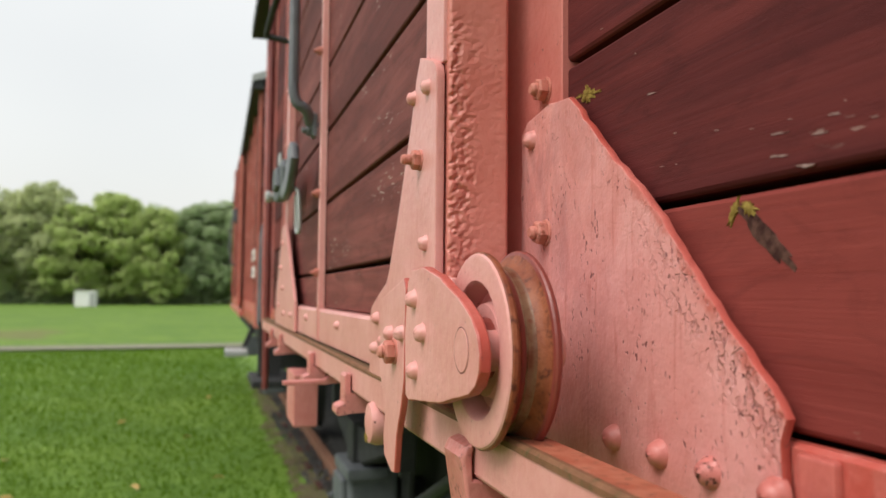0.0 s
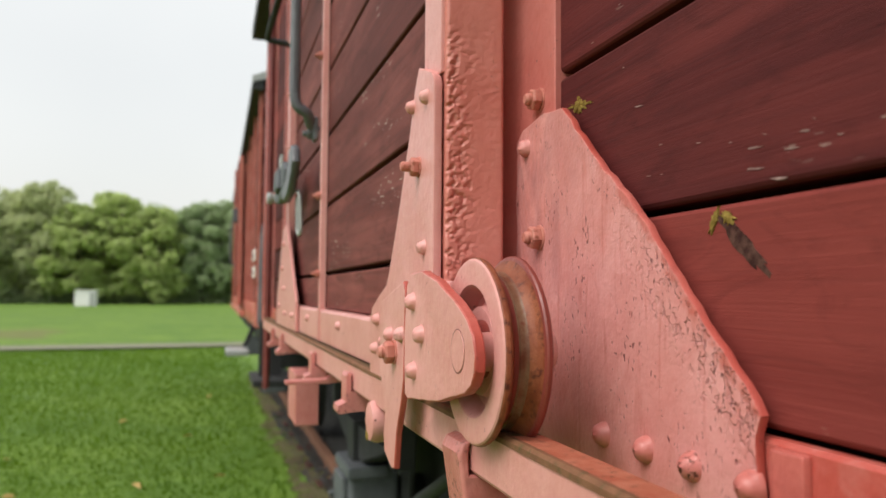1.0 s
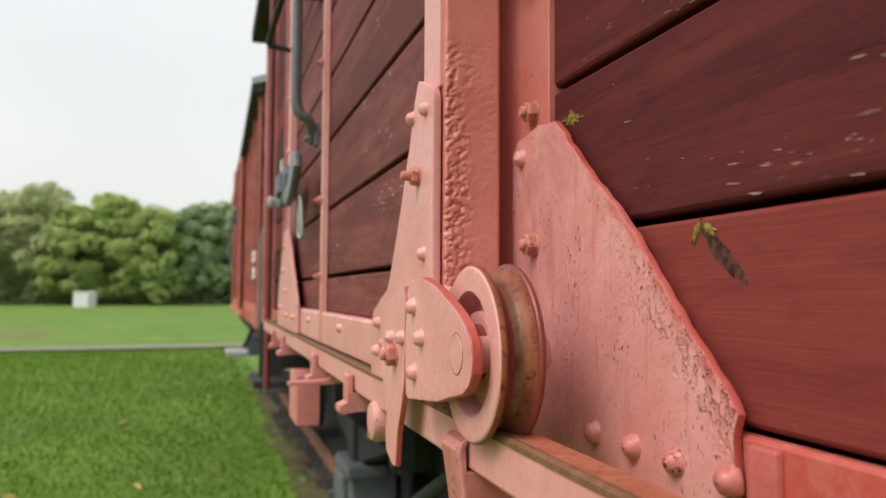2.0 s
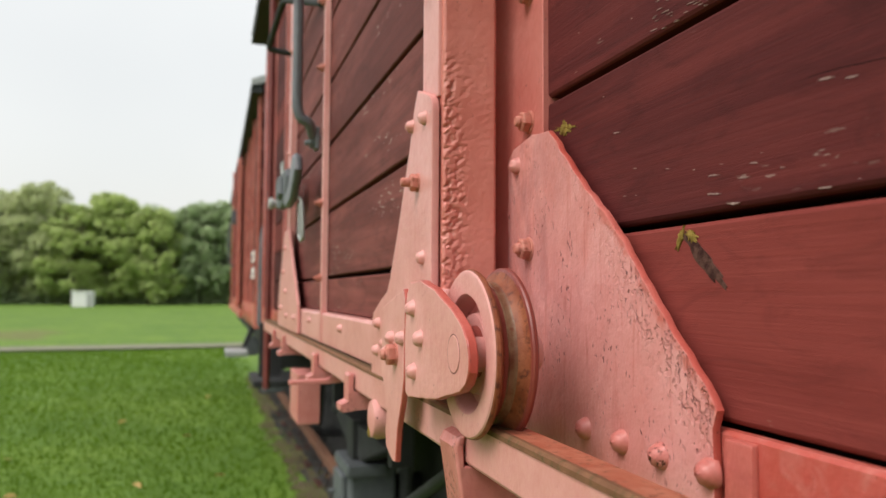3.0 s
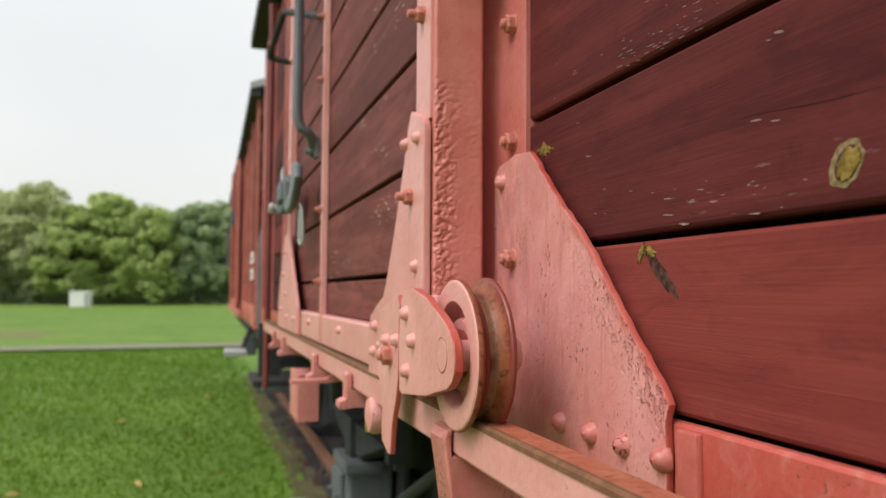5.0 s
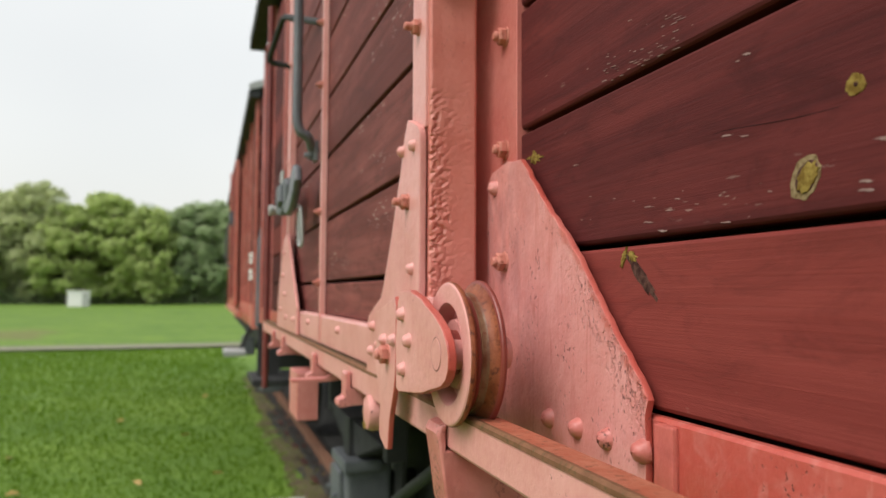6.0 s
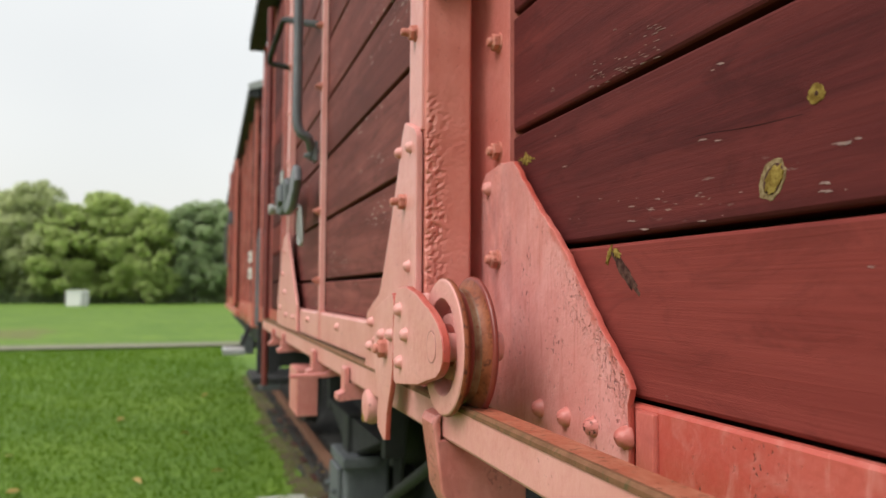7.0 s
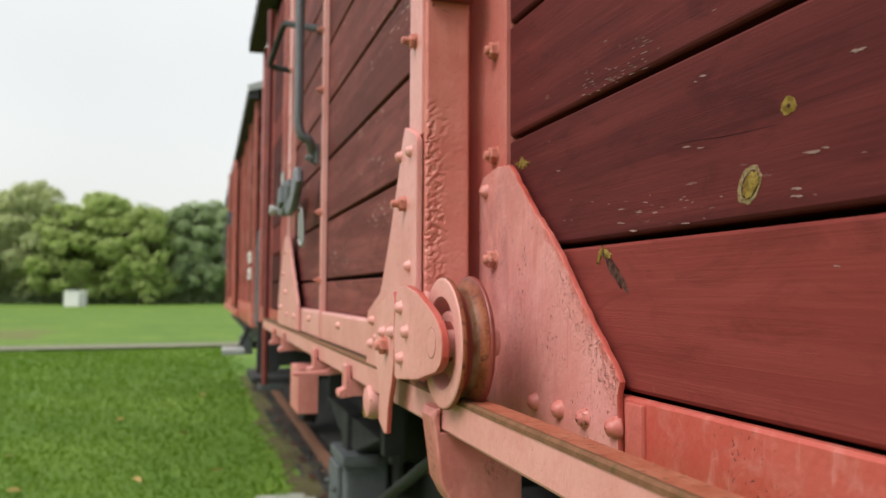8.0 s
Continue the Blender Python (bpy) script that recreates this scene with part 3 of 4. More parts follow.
        made.append(piece("plank", me, parent, at(face, y0, z0 + gap)))
    return made


body_z = [1.1026, 1.2472, 1.3950, 1.5455] + [1.5455 + PITCH * k for k in range(1, 9)]
near_planks = plank_row(wagon, NEAR, 0.90, body_z, 0.0, 0.034, [WOODRED, WOOD, WOOD, WOOD], 0.0036, 0.0062)
far_planks = plank_row(wagon, 2.56, END, body_z, 0.0, 0.034, [WOOD, WOOD, WOODRED, WOOD])
# near-black sheets added behind the planks to give the gaps their deep shade
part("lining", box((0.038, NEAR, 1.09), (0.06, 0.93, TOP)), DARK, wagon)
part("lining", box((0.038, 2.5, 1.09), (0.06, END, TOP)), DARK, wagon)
part("far_wall", box((2.66, NEAR, 1.09), (2.70, END, TOP)), WOOD, wagon)
part("end_wall", box((0.06, END - 0.04, 1.09), (2.66, END, TOP)), WOOD, wagon)
part("end_wall", box((0.06, NEAR, 1.09), (2.66, NEAR + 0.04, TOP)), WOOD, wagon)
part("floor", box((0.0, NEAR, 1.02), (2.70, END, 1.085)), WOOD, wagon)

# roof: a shallow arch with an eave
bm = bmesh.new()
arch = []
for k in range(21):
    f = k / 20
    arch.append((-0.10 + 2.9 * f, TOP + 0.02 + 0.36 * math.sin(math.pi * f)))
outline = arch + [(2.80, TOP - 0.06), (2.70, TOP - 0.06), (2.70, TOP)] + [(x, z - 0.04) for x, z in arch[-2:1:-1]] + [(0.0, TOP), (0.0, TOP - 0.06), (-0.10, TOP - 0.06)]
part("roof", slab(outline, "y", NEAR - 0.05, END + 0.06, 0), ROOF, wagon, "black tarred arched roof")

# sill under the planks
bm = slab([(-0.006, 1.1025), (-0.003, 1.1055), (0.003, 1.1055), (0.005, 1.0940), (0.05, 1.0940), (0.05, 1.0), (0.035, 0.99), (-0.002, 0.99), (-0.006, 0.995)], "y", NEAR, END, 0)
sill = part("sill", bm, SILLPAINT, wagon, "red painted steel channel with worn pale scuffs")
part("sill_block", box((-0.012, 0.528, 1.045), (-0.004, 0.556, 1.102), 0.003), REDPAINT, wagon)

# post beside the door with its bolts
bm = slab([(-0.0055, 0.850), (-0.0068, 0.853), (-0.0068, 0.898), (-0.0076, 0.912), (-0.0100, 0.926), (-0.0150, 0.940), (-0.0230, 0.952), (-0.0340, 0.961), (-0.0495, 0.968), (-0.0495, 0.98), (0.03, 0.98), (0.03, 0.850)], "z", 1.03, TOP, 0)
post = part("door_post", bm, POSTRED, wagon, "red painted steel post with rusty nuts")
for z in (1.382, 1.524, 1.69, 1.86, 2.03, 2.2, 2.37, 2.54):
    piece("bolt", BOLT, post, at(-0.0068, 0.884, z, 11 * z * 9))

# corner gusset
outline = [(0.9283, 1.0434), (0.9283, 1.3454), (0.913, 1.3566), (0.8612, 1.3637), (0.8205, 1.3596), (0.8114, 1.3525), (0.7616, 1.3078), (0.6873, 1.2478), (0.612, 1.1715), (0.5642, 1.1278), (0.5581, 1.1187), (0.5632, 1.1055), (0.5632, 1.0434)]
gusset = part("gusset_plate", slab(outline, "x", -0.0145, -0.0070, 0.0022, 2, 0.0017, None, 1), GUSSET, wagon, "triangular salmon pink steel gusset with chipped edge", True, REDPAINT)
piece("rivet", RIVET, gusset, at(-0.0145, 0.900, 1.336))
piece("bolt", BOLT, gusset, at(-0.0145, 0.868, 1.2425, 14))
for y in (0.742, 0.680, 0.624, 0.567):
    piece("rivet", RIVET_BIG, gusset, at(-0.0145, y, 1.0765, 40 * y))

# door rail
SEAT = DOOR_VIEW_FIT
bm = slab([(-0.120, 1.081), (-0.1165, 1.0845), (-0.095, 1.0835), (-0.091, 1.080), (-0.091, 1.046), (-0.118, 1.044), (-0.120, 1.047)], "y", NEAR, 3.35, 0)
rail_bar = part("door_rail", bm, PINK, wagon, "pink steel running rail for the sliding door")
part("worn_edge", slab([(-0.1212, 1.0805), (-0.1212, 1.0845), (-0.1190, 1.0868), (-0.1152, 1.0867), (-0.1150, 1.0842), (-0.1185, 1.0805)], "y", NEAR, 3.35, 0), MOSSY, rail_bar, "bare brown worn edge")
part("rail_top", box((-0.1150, NEAR, 1.0843), (-0.0915, 0.70, 1.0862), 0.0006), RUSTTOP, rail_bar, "rusty orange-red rail top")
part("rail_top", box((-0.1150, 0.70, 1.0843), (-0.0915, 3.35, 1.0862), 0.0006), GRIME, rail_bar, "grimy brown rail top")

# brackets that carry the rail
bm = slab([(-0.132, 1.060), (-0.128, 1.068), (-0.120, 1.071), (-0.1225, 1.060), (-0.1215, 1.043), (-0.085, 1.040), (-0.022, 1.04), (-0.024, 0.88), (-0.06, 0.89), (-0.098, 0.948), (-0.112, 0.968), (-0.122, 0.988), (-0.126, 1.02)], "y", 0.772, 0.82, 0.0035, 3)
part("rail_bracket", bm, PITTED, wagon, "pitted orange-red steel bracket under the door rail")
for y in (1.31, 1.72, 2.42, 2.75):
    bm = slab([(-0.131, 1.066), (-0.128, 1.070), (-0.1225, 1.069), (-0.1225, 1.043), (-0.09, 1.04), (-0.016, 1.03), (-0.016, 1.0), (-0.09, 1.014), (-0.118, 1.013), (-0.140, 1.010), (-0.143, 1.015), (-0.142, 1.023), (-0.131, 1.028)], "y", y, y + 0.04, 0.0012)
    part("rail_bracket", bm, SALMON, wagon, "pink hooked steel bracket under the door rail")
disc = part("stop_disc", lathe([(-0.100, 0.0), (-0.100, 0.026), (-0.118, 0.0275), (-0.126, 0.024), (-0.129, 0.010), (-0.129, 0.0005)], 28, "x", (0, 1.16, 1.024)), PINK, wagon, "round pink stop disc with a mossy foot")
part("moss_patch", lathe([(-0.126, 0.0), (-0.1275, 0.008), (-0.1285, 0.006), (-0.1288, 0.001)], 12, "x", (0, 1.166, 1.006)), LICHEN, disc)
part("stop_shank", box((-0.12, 1.145, 1.03), (-0.02, 1.175, 1.05), 0.003), REDPAINT, wagon)

# board box and lever below the rail
bm = box((-0.12, 2.10, 0.862), (-0.062, 2.28, 0.988), 0.003)
part("label_holder", bm, SALMON, wagon, "salmon red steel box below the rail")
bm = slab([(-0.185, 1.014), (-0.185, 1.021), (-0.11, 1.023), (-0.09, 1.035), (-0.05, 1.035), (-0.05, 1.02), (-0.11, 1.014)], "y", 1.66, 1.69, 0.0015)
part("lever", bm, SALMON, wagon, "flat pink lever end")

# frame below the floor
SEAT = Matrix.Identity(4)
part("solebar", slab([(0.45, 1.02), (0.52, 1.02), (0.52, 0.99), (0.47, 0.98), (0.47, 0.80), (0.52, 0.79), (0.52, 0.77), (0.45, 0.77)], "y", NEAR, END - 0.05, 0), IRON, wagon)
part("solebar", slab([(2.60, 1.02), (2.65, 1.02), (2.65, 0.77), (2.60, 0.77)], "y", NEAR, END - 0.05, 0), IRON, wagon)
for y in (-2.6, -0.6, 1.2, 2.2, 4.6):
    part("cross_bearer", box((0.52, y, 0.8), (2.6, y + 0.08, 1.0), 0.004), IRON, wagon)


def wheelset(parent, y):
    """Two spoked wheels on an axle, axle boxes, springs and guard plates."""
    R = 0.47
    c = -0.10 + R
    for side in (0, 1):
        x = 0.58 if side == 0 else 2.085
        s = 1 if side == 0 else -1
        prof = [(x - 0.045 * s, 0.10), (x - 0.045 * s, 0.38), (x - 0.035 * s, 0.40), (x - 0.035 * s, R - 0.012), (x - 0.03 * s, R), (x + 0.075 * s, R + 0.002), (x + 0.085 * s, R + 0.028), (x + 0.105 * s, R + 0.026), (x + 0.105 * s, 0.40), (x + 0.06 * s, 0.38), (x + 0.07 * s, 0.10)]
        part("wheel", lathe(prof, 56, "x", (0, y, c)), IRON, parent, "black iron wheel")
        e = 0.30 if side == 0 else 2.385
        bx = box((e - 0.09, y - 0.13, c - 0.14), (e + 0.11, y + 0.13, c + 0.14), 0.025, 3)
        bx = box((e - 0.115, y - 0.10, c - 0.10), (e - 0.085, y + 0.10, c + 0.10), 0.012, 2, bx)
        bx = box((e - 0.10, y - 0.16, c + 0.10), (e + 0.06, y + 0.16, c + 0.15), 0.01, 2, bx)
        abox = part("axle_box", bx, CAST, parent, "grey cast iron axle box")
        for dy in (-0.08, 0.08):
            piece("cover_bolt", BOLT_GREY, abox, at(e - 0.115 if side == 0 else e - 0.115, y + dy, c))
        sp = None
        for k in range(8):
            L = 0.58 - k * 0.06
            z = c + 0.28 - k * 0.0165
            sp = box((e - 0.045, y - L, z), (e + 0.045, y + L, z + 0.014), 0.003, 1, sp)
        part("leaf_spring", sp, IRON, parent, "stacked black leaf spring")
        part("spring_buckle", box((e - 0.065, y - 0.06, c + 0.13), (e + 0.065, y + 0.06, c + 0.31), 0.01), IRON, parent)
        for dy in (-0.62, 0.62):
            part("spring_hanger", box((e - 0.04, y + dy - 0.025, c + 0.24), (e + 0.04, y + dy + 0.025, 0.82), 0.006), IRON, parent)
        g = slab([(y - 0.34, 0.80), (y - 0.19, c - 0.20), (y - 0.14, c - 0.20), (y - 0.14, c + 0.20), (y + 0.14, c + 0.20), (y + 0.14, c - 0.20), (y + 0.19, c - 0.20), (y + 0.34, 0.80)], "x", e + 0.115, e + 0.135, 0.003)
        part("guard_plate", g, IRON, parent, "black axle guard plate")
        part("brake_block", slab([(y - R - 0.10, c - 0.15), (y - R - 0.02, c - 0.15), (y - R + 0.005, c), (y - R - 0.02, c + 0.15), (y - R - 0.10, c + 0.12)], "x", x - 0.03, x + 0.05, 0.006), IRON, parent)
        part("brake_hanger", tube([(x, y - R - 0.09, c - 0.2), (x, y - R - 0.09, 0.82)], 0.02, 10, rounds=0), IRON, parent)
    part("axle", lathe([(0.3, 0.06), (0.5, 0.075), (2.2, 0.075), (2.4, 0.06)], 20, "x", (0, y, c)), IRON, parent)
    part("brake_rod", tube([(0.25, y - 1.5, 0.62), (0.28, y - 0.5, 0.38), (0.28, y + 0.2, 0.17)], 0.018, 10, rounds=1), CAST, parent, "grey steel brake rod")


wheelset(wagon, 3.30)
part("brake_lever", tube([(0.20, 2.70, 0.398), (0.20, 2.369, 0.543), (0.20, 1.884, 0.755), (0.20, 1.52, 0.914), (0.20, 1.45, 1.03)], 0.017, 12, rounds=1), IRON, wagon, "black steel brake lever")
wheelset(wagon, -1.5)

# far end of the body: corner post, handrail pole, footstep, buffers
part("corner_post", box((-0.008, END - 0.09, 0.98), (0.04, END + 0.01, TOP - 0.06), 0.004), REDPAINT, wagon)
part("end_pipe", tube([(-0.010, END + 0.045, 0.98), (-0.010, END + 0.045, 1.58), (0.03, END + 0.045, 1.64)], 0.021, 12, rounds=2), STEELGREY, wagon, "blue-grey steel upright pipe")
for y in (3.45, 4.35):
    pst = part("side_post", slab([(-0.035, y), (-0.035, y + 0.012), (-0.012, y + 0.014), (-0.010, y + 0.07), (0.005, y + 0.07), (0.005, y)], "z", 1.06, TOP - 0.06, 0), SALMON, wagon)
    for k in range(9):
        piece("rivet", RIVET, pst, at(-0.012, y + 0.045, 1.15 + 0.17 * k))
pole = part("handrail_pole", tube([(-0.05, 4.05, 0.72), (-0.05, 4.05, 2.70)], 0.017, 12, rounds=0), DARKRED, wagon, "dark red steel handrail pole")
step = part("footstep", box((-0.10, 4.25, 0.70), (0.20, 4.75, 0.735), 0.006), IRON, wagon, "black iron footstep")
part("step_bracket", box((-0.06, 4.48, 0.735), (0.06, 4.53, 1.03), 0.004), IRON, wagon)
part("headstock", box((0.10, END - 0.1, 0.72), (2.60, END + 0.06, 1.03), 0.01), IRON, wagon)


def buffer(parent, x, y, s):
    prof = [(y, 0.13), (y + 0.03 * s, 0.13), (y + 0.05 * s, 0.085), (y + 0.33 * s, 0.08), (y + 0.34 * s, 0.065), (y + 0.42 * s, 0.065), (y + 0.43 * s, 0.18), (y + 0.46 * s, 0.185), (y + 0.475 * s, 0.15), (y + 0.48 * s, 0.01)]
    part("buffer", lathe(prof, 32, "y", (x, 0, 0.93)), IRON, parent, "black iron buffer")


buffer(wagon, 0.48, END + 0.05, 1)
buffer(wagon, 2.22, END + 0.05, 1)

# ---- sliding door ----
SEAT = DOOR_VIEW_FIT
DF = -0.092     # plank face of the door
EDGE = 0.885    # near edge
FAR = 2.50      # far edge
# rough painted channel at the near edge of the door
bm = bmesh.new()
rows, cols = 470, 56
X0, X1 = -0.1095, -0.0485
grid = []
for i in range(rows + 1):
    z = 1.075 + 0.43 * i / 410 if i <= 410 else 1.505 + (TOP - 0.1 - 1.505) * (i - 410) / 60
    line = []
    for j in range(cols + 1):
        x = X0 + (X1 - X0) * j / cols
        f = j / cols
        amount = max(0.0, min(1.0, (1.46 - z) / 0.05)) * max(0.04, min(1.0, 1.0 - f * 1.9 + 1.0 * noise.noise((x * 34, 1.0, z * 19)))) + 0.05
        pits = 0.9 * noise.noise((x * 135, 3.0, z * 175 - x * 60)) + 0.5 * noise.noise((x * 290, 8.0, z * 340)) + 0.25 * noise.noise((x * 40, 5.0, z * 40))
        rough = 0.0030 * amount * max(-0.25, min(0.9, pits * 1.5))
        edge = 0.004 * (max(0, f - 0.93) / 0.07) ** 2 + 0.003 * (max(0, 0.05 - f) / 0.05) ** 2
        line.append(bm.verts.new((x, EDGE + rough + edge, z)))
    grid.append(line)
for r0, r1 in zip(grid, grid[1:]):
    for k in range(cols):
        bm.faces.new((r0[k], r0[k + 1], r1[k + 1], r1[k]))
back0 = [bm.verts.new((x, EDGE + 0.05, z)) for x, z in ((X0, 1.075), (X1, 1.075), (X1, TOP - 0.1), (X0, TOP - 0.1))]
bm.faces.new([r[0] for r in grid] + [back0[3], back0[0]])
bm.faces.new([r[-1] for r in reversed(grid)] + [back0[1], back0[2]])
bm.faces.new(back0)
bmesh.ops.recalc_face_normals(bm, faces=bm.faces)
door = part("sliding_door", bm, ORANGE, wagon, "sliding door with dark red planks in a pink steel frame, closed")
door.data.set_sharp_from_angle(angle=radians(60))

part("edge_bar", box((-0.106, 0.868, 1.580), (-0.050, 0.884, 1.64), 0.002), DARKRED, door, "dark red steel stop bar")
part("edge_flange", box((-0.1135, EDGE + 0.006, 1.405), (-0.1055, 0.952, TOP - 0.1), 0.0018), PINK, door, "pale pink edge flange")
outline = [(0.890, 1.10), (0.890, 1.394), (0.894, 1.402), (0.904, 1.409), (0.950, 1.425), (0.966, 1.405), (0.984, 1.365), (1.034, 1.281), (1.079, 1.215), (1.095, 1.198), (1.135, 1.186), (1.178, 1.170), (1.188, 1.155), (1.188, 1.082), (1.16, 1.07), (1.0, 1.085), (0.93, 1.095)]
plate = part("corner_plate", slab(outline, "x", -0.1205, -0.1115, 0.002, 2, 0.0005), PINK, door, "tapered pale pink corner plate")
for y, z in ((0.972, 1.388), (0.917, 1.386), (0.922, 1.234), (1.07, 1.165), (1.02, 1.148), (1.10, 1.13), (1.14, 1.155), (1.15, 1.118)):
    piece("rivet", RIVET_PINK, door, at(-0.1205, y, z, 300 * y))
for z in (1.319, 1.537, 1.72, 1.9, 2.08, 2.26, 2.44):
    piece("bolt", BOLT_LONG, door, at(-0.1205 if z < 1.43 else -0.1135, 0.945 if z < 1.43 else 0.922, z, 17 * z * 7))

# hook lever and roller bracket
outline = [(1.012, 1.118), (1.004, 1.10), (0.992, 1.086), (0.979, 1.062), (0.985, 1.040), (0.980, 1.022), (0.948, 1.012), (0.935, 1.014), (0.928, 1.050), (0.912, 1.078), (0.901, 1.105), (0.897, 1.19), (0.905, 1.20), (0.93, 1.195), (1.0, 1.18)]
part("hook_lever", slab(outline, "x", -0.146, -0.139, 0.002, 3, 0.0003, None, 1), PINK, door, "bent pale pink steel lever", True, REDPAINT)
part("lever_packing", box((-0.140, 0.895, 1.11), (-0.119, 0.99, 1.18), 0.003), PINK, door)
for y, z in ((0.955, 1.146), (0.909, 1.148), (0.975, 1.128)):
    piece("rivet", RIVET_PINK, door, at(-0.146, y, z, 500 * y))
piece("bolt", BOLT, door, at(-0.146, 0.938, 1.129, 21))
SEAT = ROLLER_VIEW_FIT
outline = [(0.861, 1.150), (0.852, 1.196), (0.840, 1.206), (0.824, 1.2065), (0.800, 1.2075), (0.757, 1.199), (0.703, 1.181), (0.682, 1.171), (0.6700, 1.160), (0.6645, 1.148), (0.6655, 1.136), (0.673, 1.126), (0.686, 1.119), (0.708, 1.114), (0.756, 1.104), (0.846, 1.0945), (0.857, 1.098)]
part("roller_bracket", slab(outline, "x", -0.151, -0.1425, 0.0018, 3, 0.0005, None, 1), PINK, door, "pale pink bracket plate that holds the roller", True, REDPAINT)
part("bracket_web", box((-0.145, 0.80, 1.11), (-0.112, 0.850, 1.19), 0.003), PINK, door)
for y, z in ((0.828, 1.181), (0.800, 1.154), (0.823, 1.122)):
    piece("rivet", RIVET_PINK, door, at(-0.151, y, z, 700 * y))
AX = (0.0, 0.7015, 1.1475)
part("axle_pin", lathe([(-0.08, 0.0152), (-0.1506, 0.0152), (-0.1514, 0.0146), (-0.1514, 0.0002)], 40, "x", AX), PINK, door, "round axle pin flush in the bracket")
part("pin_groove", lathe([(-0.1500, 0.0160), (-0.1511, 0.0160), (-0.1511, 0.0151), (-0.1500, 0.0151)], 40, "x", AX, None, False), DARKRED, door)
part("axle_sleeve", lathe([(-0.1425, 0.0205), (-0.1395, 0.0215), (-0.1270, 0.0215)], 40, "x", (0.0, 0.712, 1.148), None, False), ROLLER, door, "dark red axle sleeve")
# grooved roller: thin front flange, dished face, worn groove, thin back flange
W = (0.0, 0.720, 1.1462)
part("roller_wheel", lathe([(-0.1285, 0.020), (-0.1285, 0.0325), (-0.1205, 0.0345), (-0.1190, 0.0380), (-0.1205, 0.0425), (-0.1325, 0.0465), (-0.1350, 0.0492), (-0.1356, 0.0640), (-0.1350, 0.0672), (-0.1338, 0.0684)], 96, "x", W, None, False), PINK, door, "grooved steel door roller with a pink dished face")
part("roller_rim", lathe([(-0.1340, 0.0680), (-0.1328, 0.0692), (-0.1305, 0.0694), (-0.1288, 0.0686), (-0.1272, 0.0650), (-0.1250, 0.0615)], 96, "x", W, None, False), RUSTY, door, "flaking rust brown flange edge")
part("roller_neck", lathe([(-0.1252, 0.0617), (-0.1238, 0.0590), (-0.1215, 0.0578), (-0.1196, 0.0577)], 96, "x", W, None, False), ROLLER, door, "dark red roller neck")
part("roller_groove", lathe([(-0.1198, 0.0577), (-0.1190, 0.0586), (-0.1160, 0.0582), (-0.1140, 0.0586), (-0.1128, 0.0594)], 96, "x", W, None, False), BARE, door, "worn bare steel running groove")
part("roller_shoulder", lathe([(-0.1130, 0.0590), (-0.1112, 0.0600), (-0.1085, 0.0620), (-0.1066, 0.0650), (-0.1057, 0.0676)], 96, "x", W, None, False), RUSTY, door, "rust streaked inner shoulder")
part("roller_flange", lathe([(-0.1058, 0.0672), (-0.1050, 0.0698), (-0.1036, 0.0708), (-0.1012, 0.0708), (-0.1000, 0.0695), (-0.0996, 0.02)], 96, "x", W, None, False), ROLLER, door, "dark red back flange of the roller")
SEAT = DOOR_VIEW_FIT
part("bracket_back", box((-0.112, 0.862, 1.09), (-0.106, 0.99, 1.2), 0.002), PINK, door)

# bottom channel, planks, stiffener
bm = slab([(-0.108, 1.0895), (-0.110, 1.093), (-0.110, 1.149), (-0.107, 1.1535), (-0.06, 1.1535), (-0.06, 1.0895)], "y", 0.95, FAR, 0)
chan = part("bottom_channel", bm, PINK, door, "pale pink bottom channel of the door")
for y in (1.512, 1.954, 2.3):
    piece("rivet", RIVET_PINK, door, at(-0.110, y, 1.131))
part("channel_joint", box((-0.1115, 1.755, 1.0895), (-0.109, 1.79, 1.1545), 0.001), SALMON, door)
door_z = [1.1475, 1.2245, 1.3695, 1.5195, 1.6585] + [1.6585 + 0.147 * k for k in range(1, 8)]
plank_row(door, 0.935, FAR - 0.02, door_z, DF, 0.03, [WOODDOOR], 0.0022, 0.008)
# added near-black sheet, stands in for shade between the door planks
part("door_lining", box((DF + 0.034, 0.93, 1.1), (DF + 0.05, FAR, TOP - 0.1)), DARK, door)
stiff = part("stiffener", slab([(-0.094, 1.793), (-0.1055, 1.794), (-0.1070, 1.796), (-0.1070, 1.809), (-0.1055, 1.812), (-0.094, 1.812)], "z", 1.152, TOP - 0.1, 0), PINK, door, "pink steel stiffener with bolts")
for z in (1.228, 1.393, 1.695, 1.845, 1.995, 2.15, 2.3, 2.45):
    piece("bolt", BOLT_SMALL, door, at(-0.1070, 1.804, z, 31 * z))
fpost = part("far_frame", slab([(-0.094, FAR - 0.05), (-0.1125, FAR - 0.05), (-0.1125, FAR + 0.012), (-0.03, FAR + 0.012), (-0.03, FAR), (-0.094, FAR)], "z", 1.1, TOP - 0.1, 0), PINK, door, "pink steel edge frame")
for z in (1.46, 1.62, 1.78, 1.94, 2.1, 2.26):
    piece("rivet", RIVET_PINK, door, at(-0.1125, FAR - 0.02, z))
outline = [(FAR + 0.20, 1.09), (FAR + 0.19, 1.18), (FAR + 0.03, 1.375), (FAR - 0.08, 1.385), (FAR - 0.12, 1.35), (FAR - 0.36, 1.165), (FAR - 0.37, 1.09)]
part("far_corner_plate", slab(outline, "x", -0.1205, -0.112, 0.002), PINK, door, "tapered pink corner plate")
